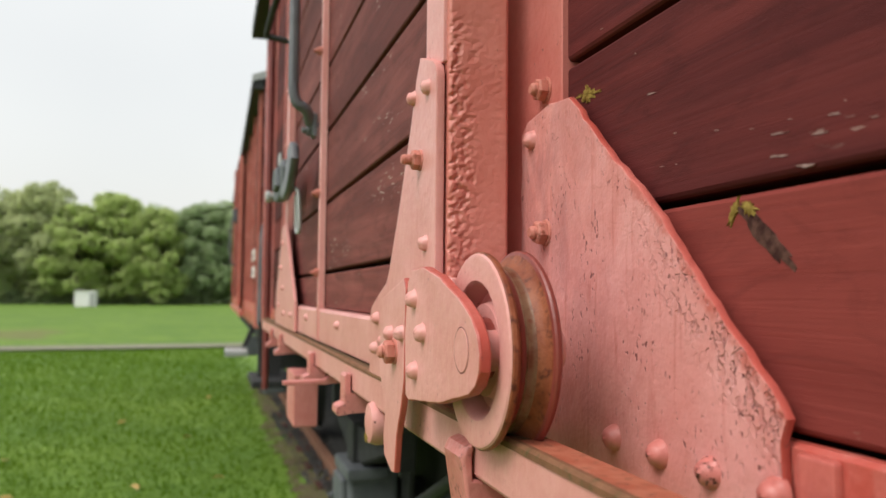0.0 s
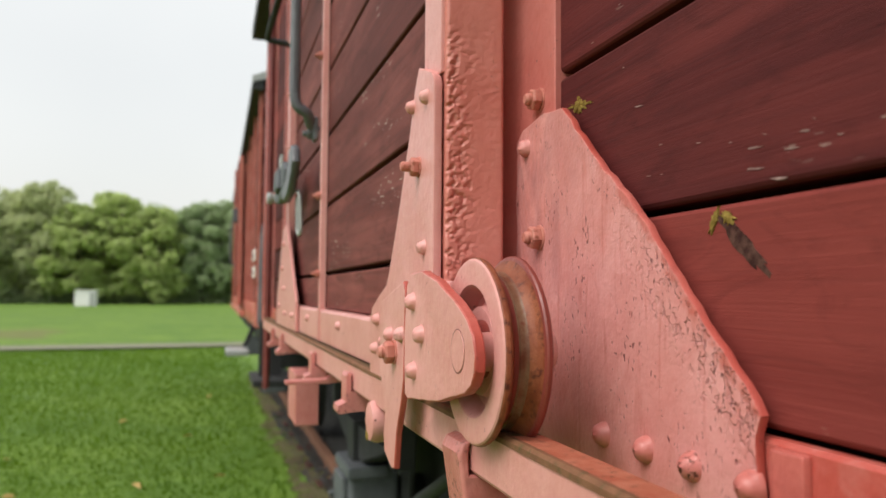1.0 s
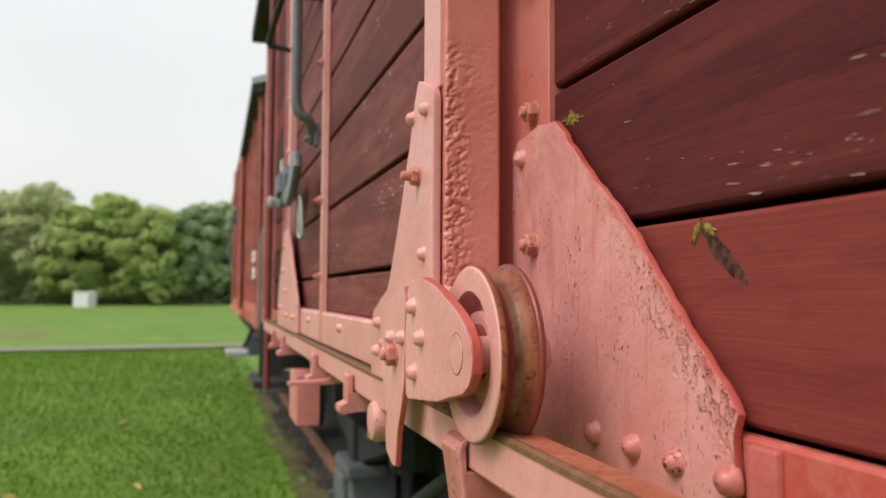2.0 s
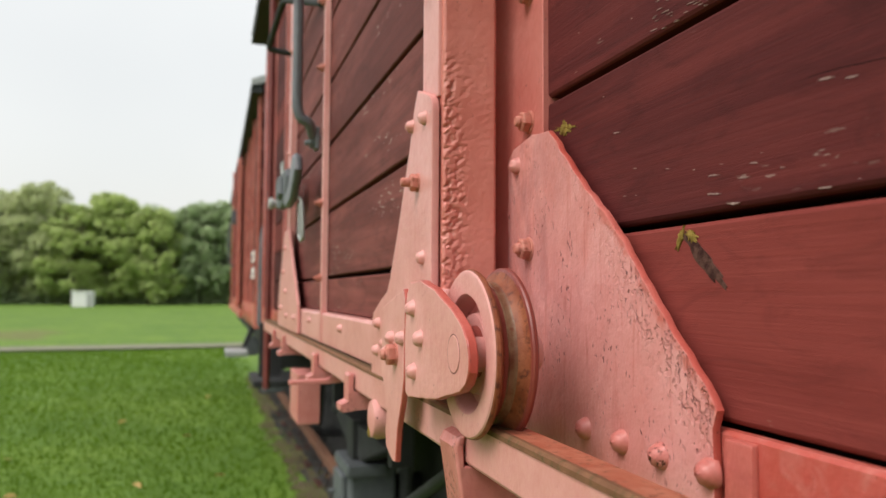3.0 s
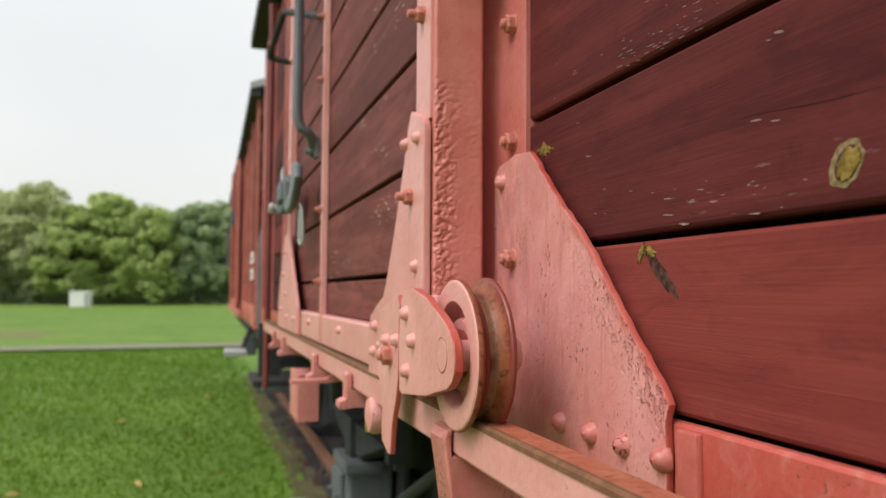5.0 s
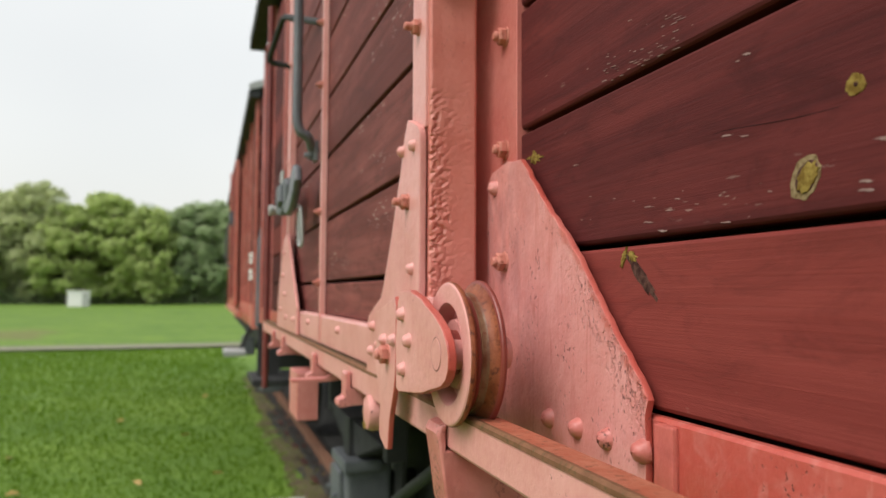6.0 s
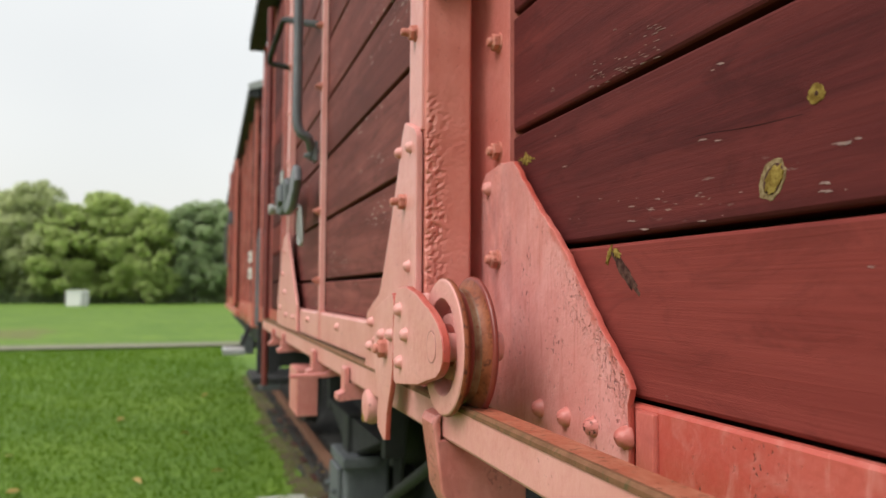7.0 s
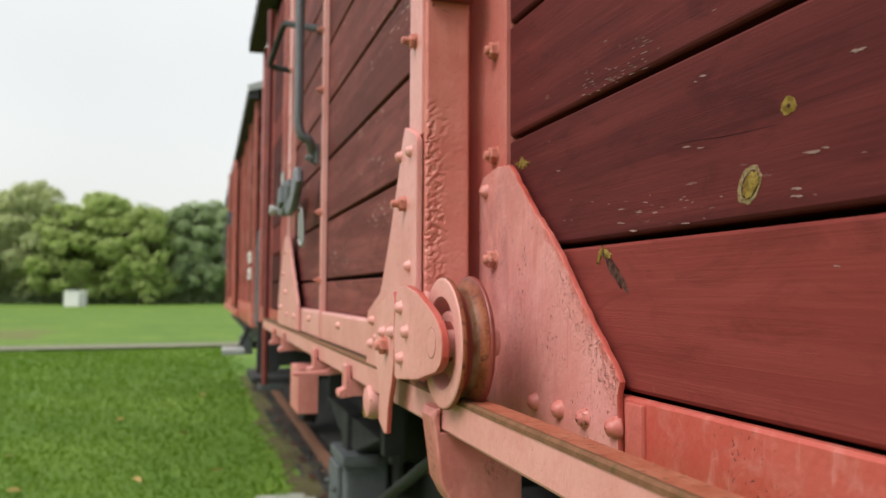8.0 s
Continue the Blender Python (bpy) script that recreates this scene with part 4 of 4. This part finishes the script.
for y, z in ((FAR - 0.03, 1.33), (FAR + 0.01, 1.26), (FAR - 0.06, 1.20), (FAR + 0.08, 1.15), (FAR - 0.10, 1.13), (FAR - 0.30, 1.13)):
    piece("rivet", RIVET_PINK, door, at(-0.1205, y, z))
part("top_channel", box((-0.110, 0.9, TOP - 0.17), (-0.05, FAR, TOP - 0.09), 0.003), PINK, door)

# grab handle, wire handle, latch
bm = tube([(-0.112, 1.83, 1.535), (-0.128, 1.828, 1.545), (-0.135, 1.80, 1.568), (-0.165, 1.80, 1.58), (-0.165, 1.80, 1.66), (-0.165, 1.80, 2.20), (-0.165, 1.80, 2.30), (-0.112, 1.83, 2.32)], 0.0115, 12, rounds=3)
bm = box((-0.122, 1.812, 1.515), (-0.112, 1.852, 1.565), 0.003, 2, bm)
grip = part("grab_handle", bm, STEELGREY, door, "bent blue-grey steel grab handle")
piece("handle_nut", BOLT_GREY, door, at(-0.122, 1.832, 1.53))
bm = tube([(-0.11, 2.49, 1.934), (-0.15, 2.495, 1.940), (-0.172, 2.5, 1.944), (-0.178, 2.5, 1.950), (-0.177, 2.48, 1.960), (-0.163, 2.27, 1.998), (-0.158, 2.23, 2.0), (-0.152, 2.2, 1.99), (-0.095, 1.93, 1.89)], 0.0095, 10, rounds=2)
part("wire_handle", bm, IRON, door, "dark bent steel bar")
# latch: a thick hook, a cast body on the door edge, a striker pin, a tag and a hanging hasp
bm = slab([(1.885, 1.478), (1.895, 1.508), (1.925, 1.522), (1.965, 1.515), (1.985, 1.492), (2.03, 1.462), (2.12, 1.448), (2.15, 1.425), (2.10, 1.410), (2.00, 1.416), (1.95, 1.436), (1.915, 1.452)], "x", -0.160, -0.140, 0.007, 3)
latch = part("latch_hook", bm, STEELGREY, door, "dark blue-grey steel latch hook")
bm = slab([(2.13, 1.500), (2.17, 1.524), (2.30, 1.528), (2.36, 1.508), (2.42, 1.474), (2.40, 1.440), (2.30, 1.428), (2.18, 1.438), (2.14, 1.458)], "x", -0.156, -0.134, 0.008, 3)
bm = slab([(2.20, 1.46), (2.22, 1.51), (2.28, 1.51), (2.30, 1.46), (2.26, 1.45)], "x", -0.168, -0.152, 0.005, 3, bm=bm)
part("latch_body", bm, CAST, door, "grey cast latch body")
part("latch_pin", lathe([(-0.120, 0.013), (-0.158, 0.013), (-0.162, 0.017), (-0.172, 0.017), (-0.175, 0.013), (-0.175, 0.001)], 20, "x", (0, 2.46, 1.462)), PALEGREY, door, "pale grey latch pin")
part("latch_tag", box((-0.146, 2.350, 1.530), (-0.139, 2.400, 1.574), 0.002), PALEGREY, door, "pale grey metal tag")
bm = tube([(-0.137, 2.12, 1.440), (-0.137, 2.02, 1.432), (-0.136, 1.958, 1.420), (-0.134, 1.950, 1.405), (-0.131, 1.946, 1.335), (-0.131, 1.95, 1.324), (-0.131, 1.985, 1.322), (-0.131, 2.02, 1.330), (-0.131, 2.02, 1.36), (-0.133, 2.02, 1.415)], 0.0042, 10, rounds=2)
part("hasp", bm, PALEGREY, door, "hanging pale grey hasp")

# knots, lichen and flakes on the near planks
SEAT = Matrix.Identity(4)


def patch(name, y, z, ry, rz, tilt, material, parent, lift=0.0006, inner=None, ragged=0.12, seed=0):
    rnd = random.Random(seed)
    bm = bmesh.new()
    c = bm.verts.new((-lift * 1.6, 0, 0))
    ring = []
    for k in range(28):
        a = 2 * math.pi * k / 28
        f = 1 + rnd.uniform(-ragged, ragged)
        u, v = math.cos(a) * ry * f, math.sin(a) * rz * f
        ring.append(bm.verts.new((-lift, u, v)))
    for k in range(28):
        bm.faces.new((c, ring[k], ring[(k + 1) % 28]))
    low = [bm.verts.new((0.001, v.co.y * 1.04, v.co.z * 1.04)) for v in ring]
    for k in range(28):
        bm.faces.new((ring[k], low[k], low[(k + 1) % 28], ring[(k + 1) % 28]))
    bmesh.ops.rotate(bm, cent=(0, 0, 0), matrix=Matrix.Rotation(radians(tilt), 3, "X"), verts=bm.verts)
    bmesh.ops.translate(bm, vec=(0, y, z), verts=bm.verts)
    bmesh.ops.recalc_face_normals(bm, faces=bm.faces)
    return part(name, bm, material, wagon)


patch("knot", 0.3985, 1.2785, 0.0112, 0.0152, 38, KNOTRING, None, ragged=0.07, seed=1)
patch("knot", 0.397, 1.2785, 0.0076, 0.0116, 38, KNOT, None, 0.0011, ragged=0.05, seed=2)
patch("knot", 0.396, 1.2785, 0.0066, 0.0106, 38, LICHEN, None, 0.0016, seed=3, ragged=0.16)
patch("knot", 0.358, 1.3275, 0.0072, 0.0062, 0, LICHEN, None, ragged=0.12, seed=4)
patch("knot", 0.357, 1.3272, 0.0016, 0.0015, 0, KNOT, None, 0.0011, seed=5)
patch("knot", 0.590, 1.221, 0.0056, 0.029, -50, KNOT, None, seed=6, ragged=0.25)
patch("lichen", 0.603, 1.2385, 0.007, 0.004, 20, LICHEN, None, 0.0011, seed=7, ragged=0.4)
patch("lichen", 0.617, 1.237, 0.003, 0.008, 30, LICHEN, None, 0.0011, seed=8, ragged=0.4)
patch("lichen", 0.811, 1.3605, 0.021, 0.0032, 8, LICHEN, None, seed=9, ragged=0.6)
patch("lichen", 0.811, 1.3605, 0.008, 0.0062, 20, LICHEN, None, 0.0009, seed=10, ragged=0.6)

rnd = random.Random(11)
bm = bmesh.new()


def flake(y, z, ly, lz):
    ly *= 1.2
    pts = []
    for k in range(11):
        a = 2 * math.pi * k / 11
        pts.append((y + math.cos(a) * ly * rnd.uniform(0.4, 1.0), z + math.sin(a) * lz * 0.8 * rnd.uniform(0.2, 1.0) + math.cos(a) * ly * 0.06))
    front = [bm.verts.new((-0.0005, u, v)) for u, v in pts]
    back = [bm.verts.new((0.001, u, v)) for u, v in pts]
    bm.faces.new(front[::-1])
    for k in range(11):
        bm.faces.new((front[k], back[k], back[(k + 1) % 11], front[(k + 1) % 11]))


for y, z, ly, lz in ((0.337, 1.292, 0.010, 0.0018), (0.327, 1.293, 0.004, 0.001), (0.299, 1.348, 0.006, 0.002), (0.352, 1.270, 0.006, 0.0015), (0.352, 1.265, 0.007, 0.0018), (0.45, 1.373, 0.006, 0.0015), (0.46, 1.371, 0.003, 0.001), (0.473, 1.320, 0.007, 0.001), (0.557, 1.257, 0.007, 0.0016), (0.577, 1.266, 0.008, 0.0012), (0.475, 1.257, 0.006, 0.0009), (0.576, 1.279, 0.008, 0.001), (0.32, 1.217, 0.003, 0.001), (0.455, 1.316, 0.005, 0.0008), (0.545, 1.273, 0.006, 0.001), (0.535, 1.281, 0.004, 0.001), (0.71, 1.336, 0.006, 0.001), (0.68, 1.30, 0.003, 0.001)):
    flake(y, z, ly, lz)
for _ in range(46):
    flake(rnd.uniform(0.52, 0.66), 1.402 + abs(rnd.gauss(0, 0.018)), rnd.uniform(0.0015, 0.006), rnd.uniform(0.0003, 0.0008))
for _ in range(40):
    flake(rnd.uniform(-0.1, 0.8), rnd.choice((rnd.uniform(1.25, 1.39), rnd.uniform(1.4, 1.54), rnd.uniform(1.25, 1.30))), rnd.uniform(0.001, 0.0035), rnd.uniform(0.0003, 0.0007))
bmesh.ops.recalc_face_normals(bm, faces=bm.faces)
part("crack", tube([(0.0003, 0.50, 1.3242), (0.0, 0.47, 1.3240), (-0.0001, 0.44, 1.3208), (-0.0001, 0.41, 1.3182), (0.0, 0.38, 1.3172), (0.0003, 0.362, 1.3168)], 0.00026, 6, rounds=1), DARK, wagon)
tagged(part("paint_flakes", bm, FLAKE, wagon, smooth=False), kind="stuff")

# ---- the second wagon, coupled behind ----
wagon2 = new("goods_wagon")
tagged(wagon2, "red plank goods wagon with a black roof, coupled behind", "wagon")
wagon2.matrix_basis = pose(1.41, 6.15, -0.10, 0, 0, -0.45)
L2 = 8.0
SX = -1.38      # side face in the wagon's own frame
ZB = 0.10


def part2(name, bm, material, label=""):
    return part(name, bm, material, wagon2, label)


top2 = 2.80 + ZB
rows2 = [1.21 + 0.15 * k for k in range(12)]
for i, (z0, z1) in enumerate(zip(rows2, rows2[1:])):
    piece("plank", plank_mesh(L2, z1 - z0 - 0.008, 0.03, 0.004, (WOODDOOR, WOOD)[i % 2], seed=60 + i), wagon2, at(SX, 0, z0))
# near-black sheet behind this side too, in place of shade in the gaps
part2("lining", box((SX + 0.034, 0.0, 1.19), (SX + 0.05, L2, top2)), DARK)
part2("far_wall", box((-SX - 0.03, 0.0, 1.19), (-SX, L2, top2)), WOOD)
part2("end_wall", box((SX + 0.05, 0.0, 1.19), (-SX - 0.03, 0.04, top2)), WOOD)
part2("end_wall", box((SX + 0.05, L2 - 0.04, 1.19), (-SX - 0.03, L2, top2)), WOOD)
arch = [(SX - 0.08 + 2.92 * k / 20, top2 + 0.02 + 0.36 * math.sin(math.pi * k / 20)) for k in range(21)]
outline = arch + [(-SX + 0.08, top2 - 0.07), (-SX, top2 - 0.07), (-SX, top2)] + [(x, z - 0.04) for x, z in arch[-2:1:-1]] + [(SX, top2), (SX, top2 - 0.07), (SX - 0.08, top2 - 0.07)]
part2("roof", slab(outline, "y", -0.06, L2 + 0.06, 0), ROOF, "black tarred arched roof")
part2("roof_end_strip", slab([(SX - 0.085, top2 - 0.02), (SX - 0.085, top2 + 0.03)] + [(x, z + 0.012) for x, z in arch[1:-1]] + [(-SX + 0.085, top2 + 0.03), (-SX + 0.085, top2 - 0.02)] + [(x, z - 0.05) for x, z in arch[-2:0:-1]], "y", -0.075, -0.055, 0), PALEGREY, "pale grey roof edging")
part2("sill", box((SX - 0.02, 0.0, 1.02), (SX + 0.06, L2, 1.20), 0.004), FARRED)
for y in (0.02, 0.9, 1.75, 2.6, 3.5, 4.6, 5.5, 6.3, 7.1, 7.9):
    p = part2("side_post", slab([(SX - 0.026, y), (SX - 0.026, y + 0.012), (SX - 0.012, y + 0.014), (SX - 0.010, y + 0.075), (SX + 0.01, y + 0.075), (SX + 0.01, y)], "z", 1.02, top2 - 0.06, 0), FARRED)
    for k in range(6):
        piece("rivet", RIVET_BIG, p, at(SX - 0.011, y + 0.045, 1.3 + 0.26 * k))
d2 = part2("sliding_door", box((SX - 0.10, 2.62, 1.16), (SX - 0.055, 4.55, top2 - 0.12), 0.004), FARRED, "red sliding door, closed")
for k in range(10):
    part("door_plank", box((SX - 0.112, 2.68, 1.24 + 0.15 * k), (SX - 0.099, 4.49, 1.382 + 0.15 * k), 0.003), WOODRED, d2)
part("stiffener", box((SX - 0.13, 3.55, 1.18), (SX - 0.111, 3.61, top2 - 0.14), 0.003), FARRED, d2)
part("door_handle", tube([(SX - 0.11, 3.2, 1.6), (SX - 0.17, 3.2, 1.62), (SX - 0.17, 3.2, 2.1), (SX - 0.11, 3.2, 2.12)], 0.013, 10, rounds=2), STEELGREY, d2, "grey steel grab handle")
part("latch", box((SX - 0.16, 2.66, 2.05), (SX - 0.10, 2.78, 2.2), 0.01), STEELGREY, d2, "grey steel latch")
part2("door_rail", box((SX - 0.12, 0.6, 1.09), (SX - 0.09, 5.2, 1.14), 0.003), FARRED)
# white notice boards, their writing too small to read
for z in (1.405, 1.540):
    b = part2("notice_board", box((SX - 0.034, 0.10, z), (SX - 0.024, 0.46, z + 0.085), 0.002), WHITE, "small white notice board")
    part("writing_bar", box((SX - 0.0365, 0.15, z + 0.032), (SX - 0.033, 0.41, z + 0.046)), IRON, b)
part2("solebar", box((SX + 0.07, 0.05, 0.86), (SX + 0.12, L2 - 0.05, 1.12), 0.004), IRON)
part2("solebar", box((-SX - 0.12, 0.05, 0.86), (-SX - 0.07, L2 - 0.05, 1.12), 0.004), IRON)
part2("floor", box((SX + 0.05, 0.03, 1.12), (-SX - 0.05, L2 - 0.03, 1.19)), WOOD)
part2("headstock", box((SX + 0.12, -0.05, 0.82), (-SX - 0.12, 0.1, 1.12), 0.01), IRON)
st = part2("footstep", box((SX - 0.23, 0.1, 0.800), (SX - 0.06, 0.5, 0.845), 0.008), PALEGREY, "pale grey timber footstep")
part("step_bracket", slab([(SX - 0.10, 0.846), (SX - 0.07, 0.846), (SX + 0.02, 1.03), (SX + 0.02, 1.05), (SX - 0.02, 1.05)], "y", 0.4, 0.46, 0.003), IRON, st)
for x in (-0.87, 0.87):
    y = -0.04
    prof = [(y, 0.13), (y - 0.03, 0.13), (y - 0.05, 0.085), (y - 0.33, 0.08), (y - 0.34, 0.065), (y - 0.38, 0.065), (y - 0.39, 0.18), (y - 0.42, 0.185), (y - 0.435, 0.15), (y - 0.44, 0.01)]
    part2("buffer", lathe(prof, 32, "y", (x, 0, 1.03)), IRON, "black iron buffer")
for y in (1.7, 6.3):
    for x in (-0.77, 0.77):
        s = 1 if x < 0 else -1
        part2("wheel", lathe([(x - 0.045 * s, 0.10), (x - 0.045 * s, 0.38), (x - 0.03 * s, 0.47), (x + 0.075 * s, 0.472), (x + 0.09 * s, 0.495), (x + 0.10 * s, 0.40), (x + 0.06 * s, 0.1)], 40, "x", (0, y, 0.475)), IRON, "black iron wheel")
        part2("axle_box", box((x - 0.36 * s - 0.1, y - 0.13, 0.33), (x - 0.36 * s + 0.1, y + 0.13, 0.62), 0.02), CAST)
        part2("leaf_spring", box((x - 0.36 * s - 0.045, y - 0.55, 0.68), (x - 0.36 * s + 0.045, y + 0.55, 0.78), 0.01), CAST)
        part2("spring_hanger", box((x - 0.36 * s - 0.04, y - 0.6, 0.7), (x - 0.36 * s + 0.04, y - 0.55, 0.95), 0.01), CAST)
        part2("spring_hanger", box((x - 0.36 * s - 0.04, y + 0.55, 0.7), (x - 0.36 * s + 0.04, y + 0.6, 0.95), 0.01), CAST)
    part2("axle", lathe([(-1.1, 0.06), (1.1, 0.06)], 16, "x", (0, y, 0.475)), IRON)

# ---- loose things on the grass ----
slab_stone = part("concrete_slab", box((0.02, 5.22, GROUND_Z - 0.03), (0.42, 5.52, GROUND_Z + 0.05), 0.012), CONCRETE, None, "pale concrete slab lying in the grass")
tagged(slab_stone, category="slab")
n = Nodes("fallen_leaf", 0.7)
FALLEN = n.finish(n.mix(n.noise(60), (0.36, 0.22, 0.06), (0.46, 0.33, 0.12)))
rnd = random.Random(21)
for x, y in ((-0.80, 6.2), (-0.22, 6.35), (-1.9, 7.4), (-1.2, 9.3), (-0.5, 8.1), (-2.4, 10.5), (-0.3, 11.0), (-1.6, 6.1)):
    bm = bmesh.new()
    pts = [(0, -0.05), (0.022, -0.02), (0.026, 0.012), (0.012, 0.036), (0, 0.05), (-0.012, 0.036), (-0.026, 0.012), (-0.022, -0.02)]
    vs = [bm.verts.new((u, v, 0.012 * abs(u) / 0.02)) for u, v in pts]
    mid = [bm.verts.new((0, v, 0)) for v in (-0.02, 0.012, 0.03)]
    bm.faces.new((vs[0], vs[1], mid[0]))
    bm.faces.new((vs[1], vs[2], mid[1], mid[0]))
    bm.faces.new((vs[2], vs[3], mid[2], mid[1]))
    bm.faces.new((vs[3], vs[4], mid[2]))
    bm.faces.new((vs[4], vs[5], mid[2]))
    bm.faces.new((vs[5], vs[6], mid[1], mid[2]))
    bm.faces.new((vs[6], vs[7], mid[0], mid[1]))
    bm.faces.new((vs[7], vs[0], mid[0]))
    bmesh.ops.rotate(bm, cent=(0, 0, 0), matrix=Euler((rnd.uniform(-0.3, 0.3), rnd.uniform(-0.3, 0.3), rnd.uniform(0, 6))).to_matrix(), verts=bm.verts)
    bmesh.ops.translate(bm, vec=(x, y, ground_height(x, y) + 0.03), verts=bm.verts)
    tagged(part("fallen_leaf", bm, FALLEN, None, "yellow-brown fallen leaf on the grass"), category="leaf", group="fallen leaves")

# white shed far across the field
gz = ground_height(-9.9, 68)
hut = thing("white_shed", (-9.9, 68, gz), "small white shed at the far edge of the field", "shed")
part("body", box((-10.75, 67.6, gz - 0.1), (-9.2, 68.9, gz + 1.22), 0.02), WHITE, hut)
part("roof_lid", box((-10.8, 67.55, gz + 1.22), (-9.15, 68.95, gz + 1.29), 0.02), WHITE, hut, "white lid")
part("door", box((-9.65, 67.56, gz), (-9.25, 67.598, gz + 1.1), 0.005), PALEGREY, hut, "pale grey door")


# ---- trees along the far edge ----
def tree(x, y, height, spread_, material, seed, leaves=5200, low=0.10):
    rnd = random.Random(seed)
    rng = np.random.default_rng(seed)
    z0 = ground_height(x, y)
    t = thing("tree", (x, y, z0), "broadleaf tree in haze-pale green leaf at the field edge", "tree", "trees along the field")
    tips = []
    r = height * 0.022
    bm = tube([(x, y, z0 - 0.2), (x + rnd.uniform(-0.2, 0.2), y, z0 + height * 0.3), (x + rnd.uniform(-0.4, 0.4), y, z0 + height * 0.55)], r, 8, rounds=1)
    for v in bm.verts:
        f = 1 - 0.6 * max(0, (v.co.z - z0) / (height * 0.55))
        v.co.x, v.co.y = x + (v.co.x - x) * f, y + (v.co.y - y) * f
    for k in range(9):
        a = rnd.uniform(0, 6.28)
        h = height * rnd.uniform(0.2, 0.5)
        d = spread_ * rnd.uniform(0.45, 0.85)
        e = (x + math.cos(a) * d, y + math.sin(a) * d, z0 + h + height * rnd.uniform(0.12, 0.35))
        tube([(x, y, z0 + h), (x + math.cos(a) * d * 0.5, y + math.sin(a) * d * 0.5, z0 + h + height * 0.1), e], r * 0.3, 5, bm, 1)
        tips.append(e)
    part("trunk", bm, BARK, t)
    # clumps of leaves, each leaf lying on the outside of its clump
    clumps = []
    for k in range(150):
        a = rnd.uniform(0, 6.28)
        hh = rnd.random()
        z = z0 + height * (low + (0.92 - low) * hh)
        fat = math.sin(math.pi * min(1, 0.26 + 0.70 * hh)) ** 0.6
        d = spread_ * fat * rnd.random() ** 0.4
        clumps.append((x + math.cos(a) * d, y + math.sin(a) * d, z, spread_ * rnd.uniform(0.12, 0.26)))
    C = np.array(clumps)
    pick = rng.choice(len(C), leaves, p=C[:, 3] ** 2 / (C[:, 3] ** 2).sum())
    way = rng.normal(size=(leaves, 3))
    way[:, 2] = np.abs(way[:, 2]) * np.where(rng.random(leaves) < 0.72, 1, -1)
    way /= np.linalg.norm(way, axis=1)[:, None]
    rad = C[pick, 3] * (0.72 + 0.42 * rng.random(leaves))
    pos = C[pick, :3] + way * rad[:, None] * np.array([1, 1, 0.85])
    pos[:, 2] = np.maximum(pos[:, 2], z0 + 0.15)
    face = 0.6 * way + np.array([0, -0.15, 0.75]) + 0.45 * rng.normal(size=(leaves, 3))
    u = np.cross(face, rng.normal(size=(leaves, 3)))
    u /= np.linalg.norm(u, axis=1)[:, None]
    w = np.cross(face, u)
    w /= np.linalg.norm(w, axis=1)[:, None]
    s = (0.15 + 0.15 * rng.random(leaves))[:, None]
    V = np.empty((leaves * 4, 3))
    V[0::4] = pos - u * s
    V[1::4] = pos + w * s * 0.6
    V[2::4] = pos + u * s
    V[3::4] = pos - w * s * 0.6
    me = bpy.data.meshes.new("crown")
    me.from_pydata((V - np.array([x, y, z0])).tolist(), [], np.arange(leaves * 4).reshape(-1, 4).tolist())
    me.materials.append(material)
    ob = new("crown", me)
    ob.parent = t
    return t


rnd = random.Random(8)
TREES = ((-31, 84, 10.5, 4.6, LEAF_B), (-26, 80, 10.2, 4.4, LEAF_A), (-21.5, 78, 10.2, 4.2, LEAF_B), (-18.3, 80, 11.4, 3.8, LEAF_D), (-15.2, 79, 12.2, 4.0, LEAF_D), (-12.2, 77, 9.8, 3.4, LEAF_A), (-9.0, 78, 11.2, 3.9, LEAF_A), (-5.6, 77, 9.8, 3.4, LEAF_A), (-3.4, 84, 10.2, 3.6, LEAF_C), (-1.2, 78, 10.4, 3.2, LEAF_C), (2.0, 79, 10.8, 4.0, LEAF_C), (6.5, 80, 10.4, 4.0, LEAF_C), (11.5, 82, 11, 4.2, LEAF_B), (-24, 88, 12, 4.6, LEAF_C), (-17, 90, 12, 4.6, LEAF_B), (-10.5, 89, 11.5, 4.6, LEAF_B), (-6.8, 90, 11.5, 4.6, LEAF_C), (-0.5, 90, 12, 4.6, LEAF_C), (5, 90, 12, 4.6, LEAF_C))
for i, (x, y, h, s, m) in enumerate(TREES):
    tree(x, y, h * 0.96, s, m, 100 + i, 11000 if y < 86 else 6000)
# low scrub under the trees
rng = np.random.default_rng(12)
count = 26000
px = rng.uniform(-38, 16, count)
py = 76.5 + rng.random(count) * 12
ph = rng.random(count) ** 1.3 * (1.6 + 1.2 * np.sin(px * 0.9) * np.sin(px * 0.37 + 1))
pos = np.c_[px, py, ph + 0.0]
face = np.array([0, -0.7, 0.7]) + 0.5 * rng.normal(size=(count, 3))
u = np.cross(face, rng.normal(size=(count, 3)))
u /= np.linalg.norm(u, axis=1)[:, None]
w = np.cross(face, u)
w /= np.linalg.norm(w, axis=1)[:, None]
s = (0.12 + 0.14 * rng.random(count))[:, None]
V = np.empty((count * 4, 3))
V[0::4], V[1::4], V[2::4], V[3::4] = pos - u * s, pos + w * s * 0.6, pos + u * s, pos - w * s * 0.6
me = bpy.data.meshes.new("undergrowth")
me.from_pydata(V.tolist(), [], np.arange(count * 4).reshape(-1, 4).tolist())
me.materials.append(LEAF_C)
tagged(new("undergrowth", me), "dark scrub under the trees", "undergrowth", kind="stuff")
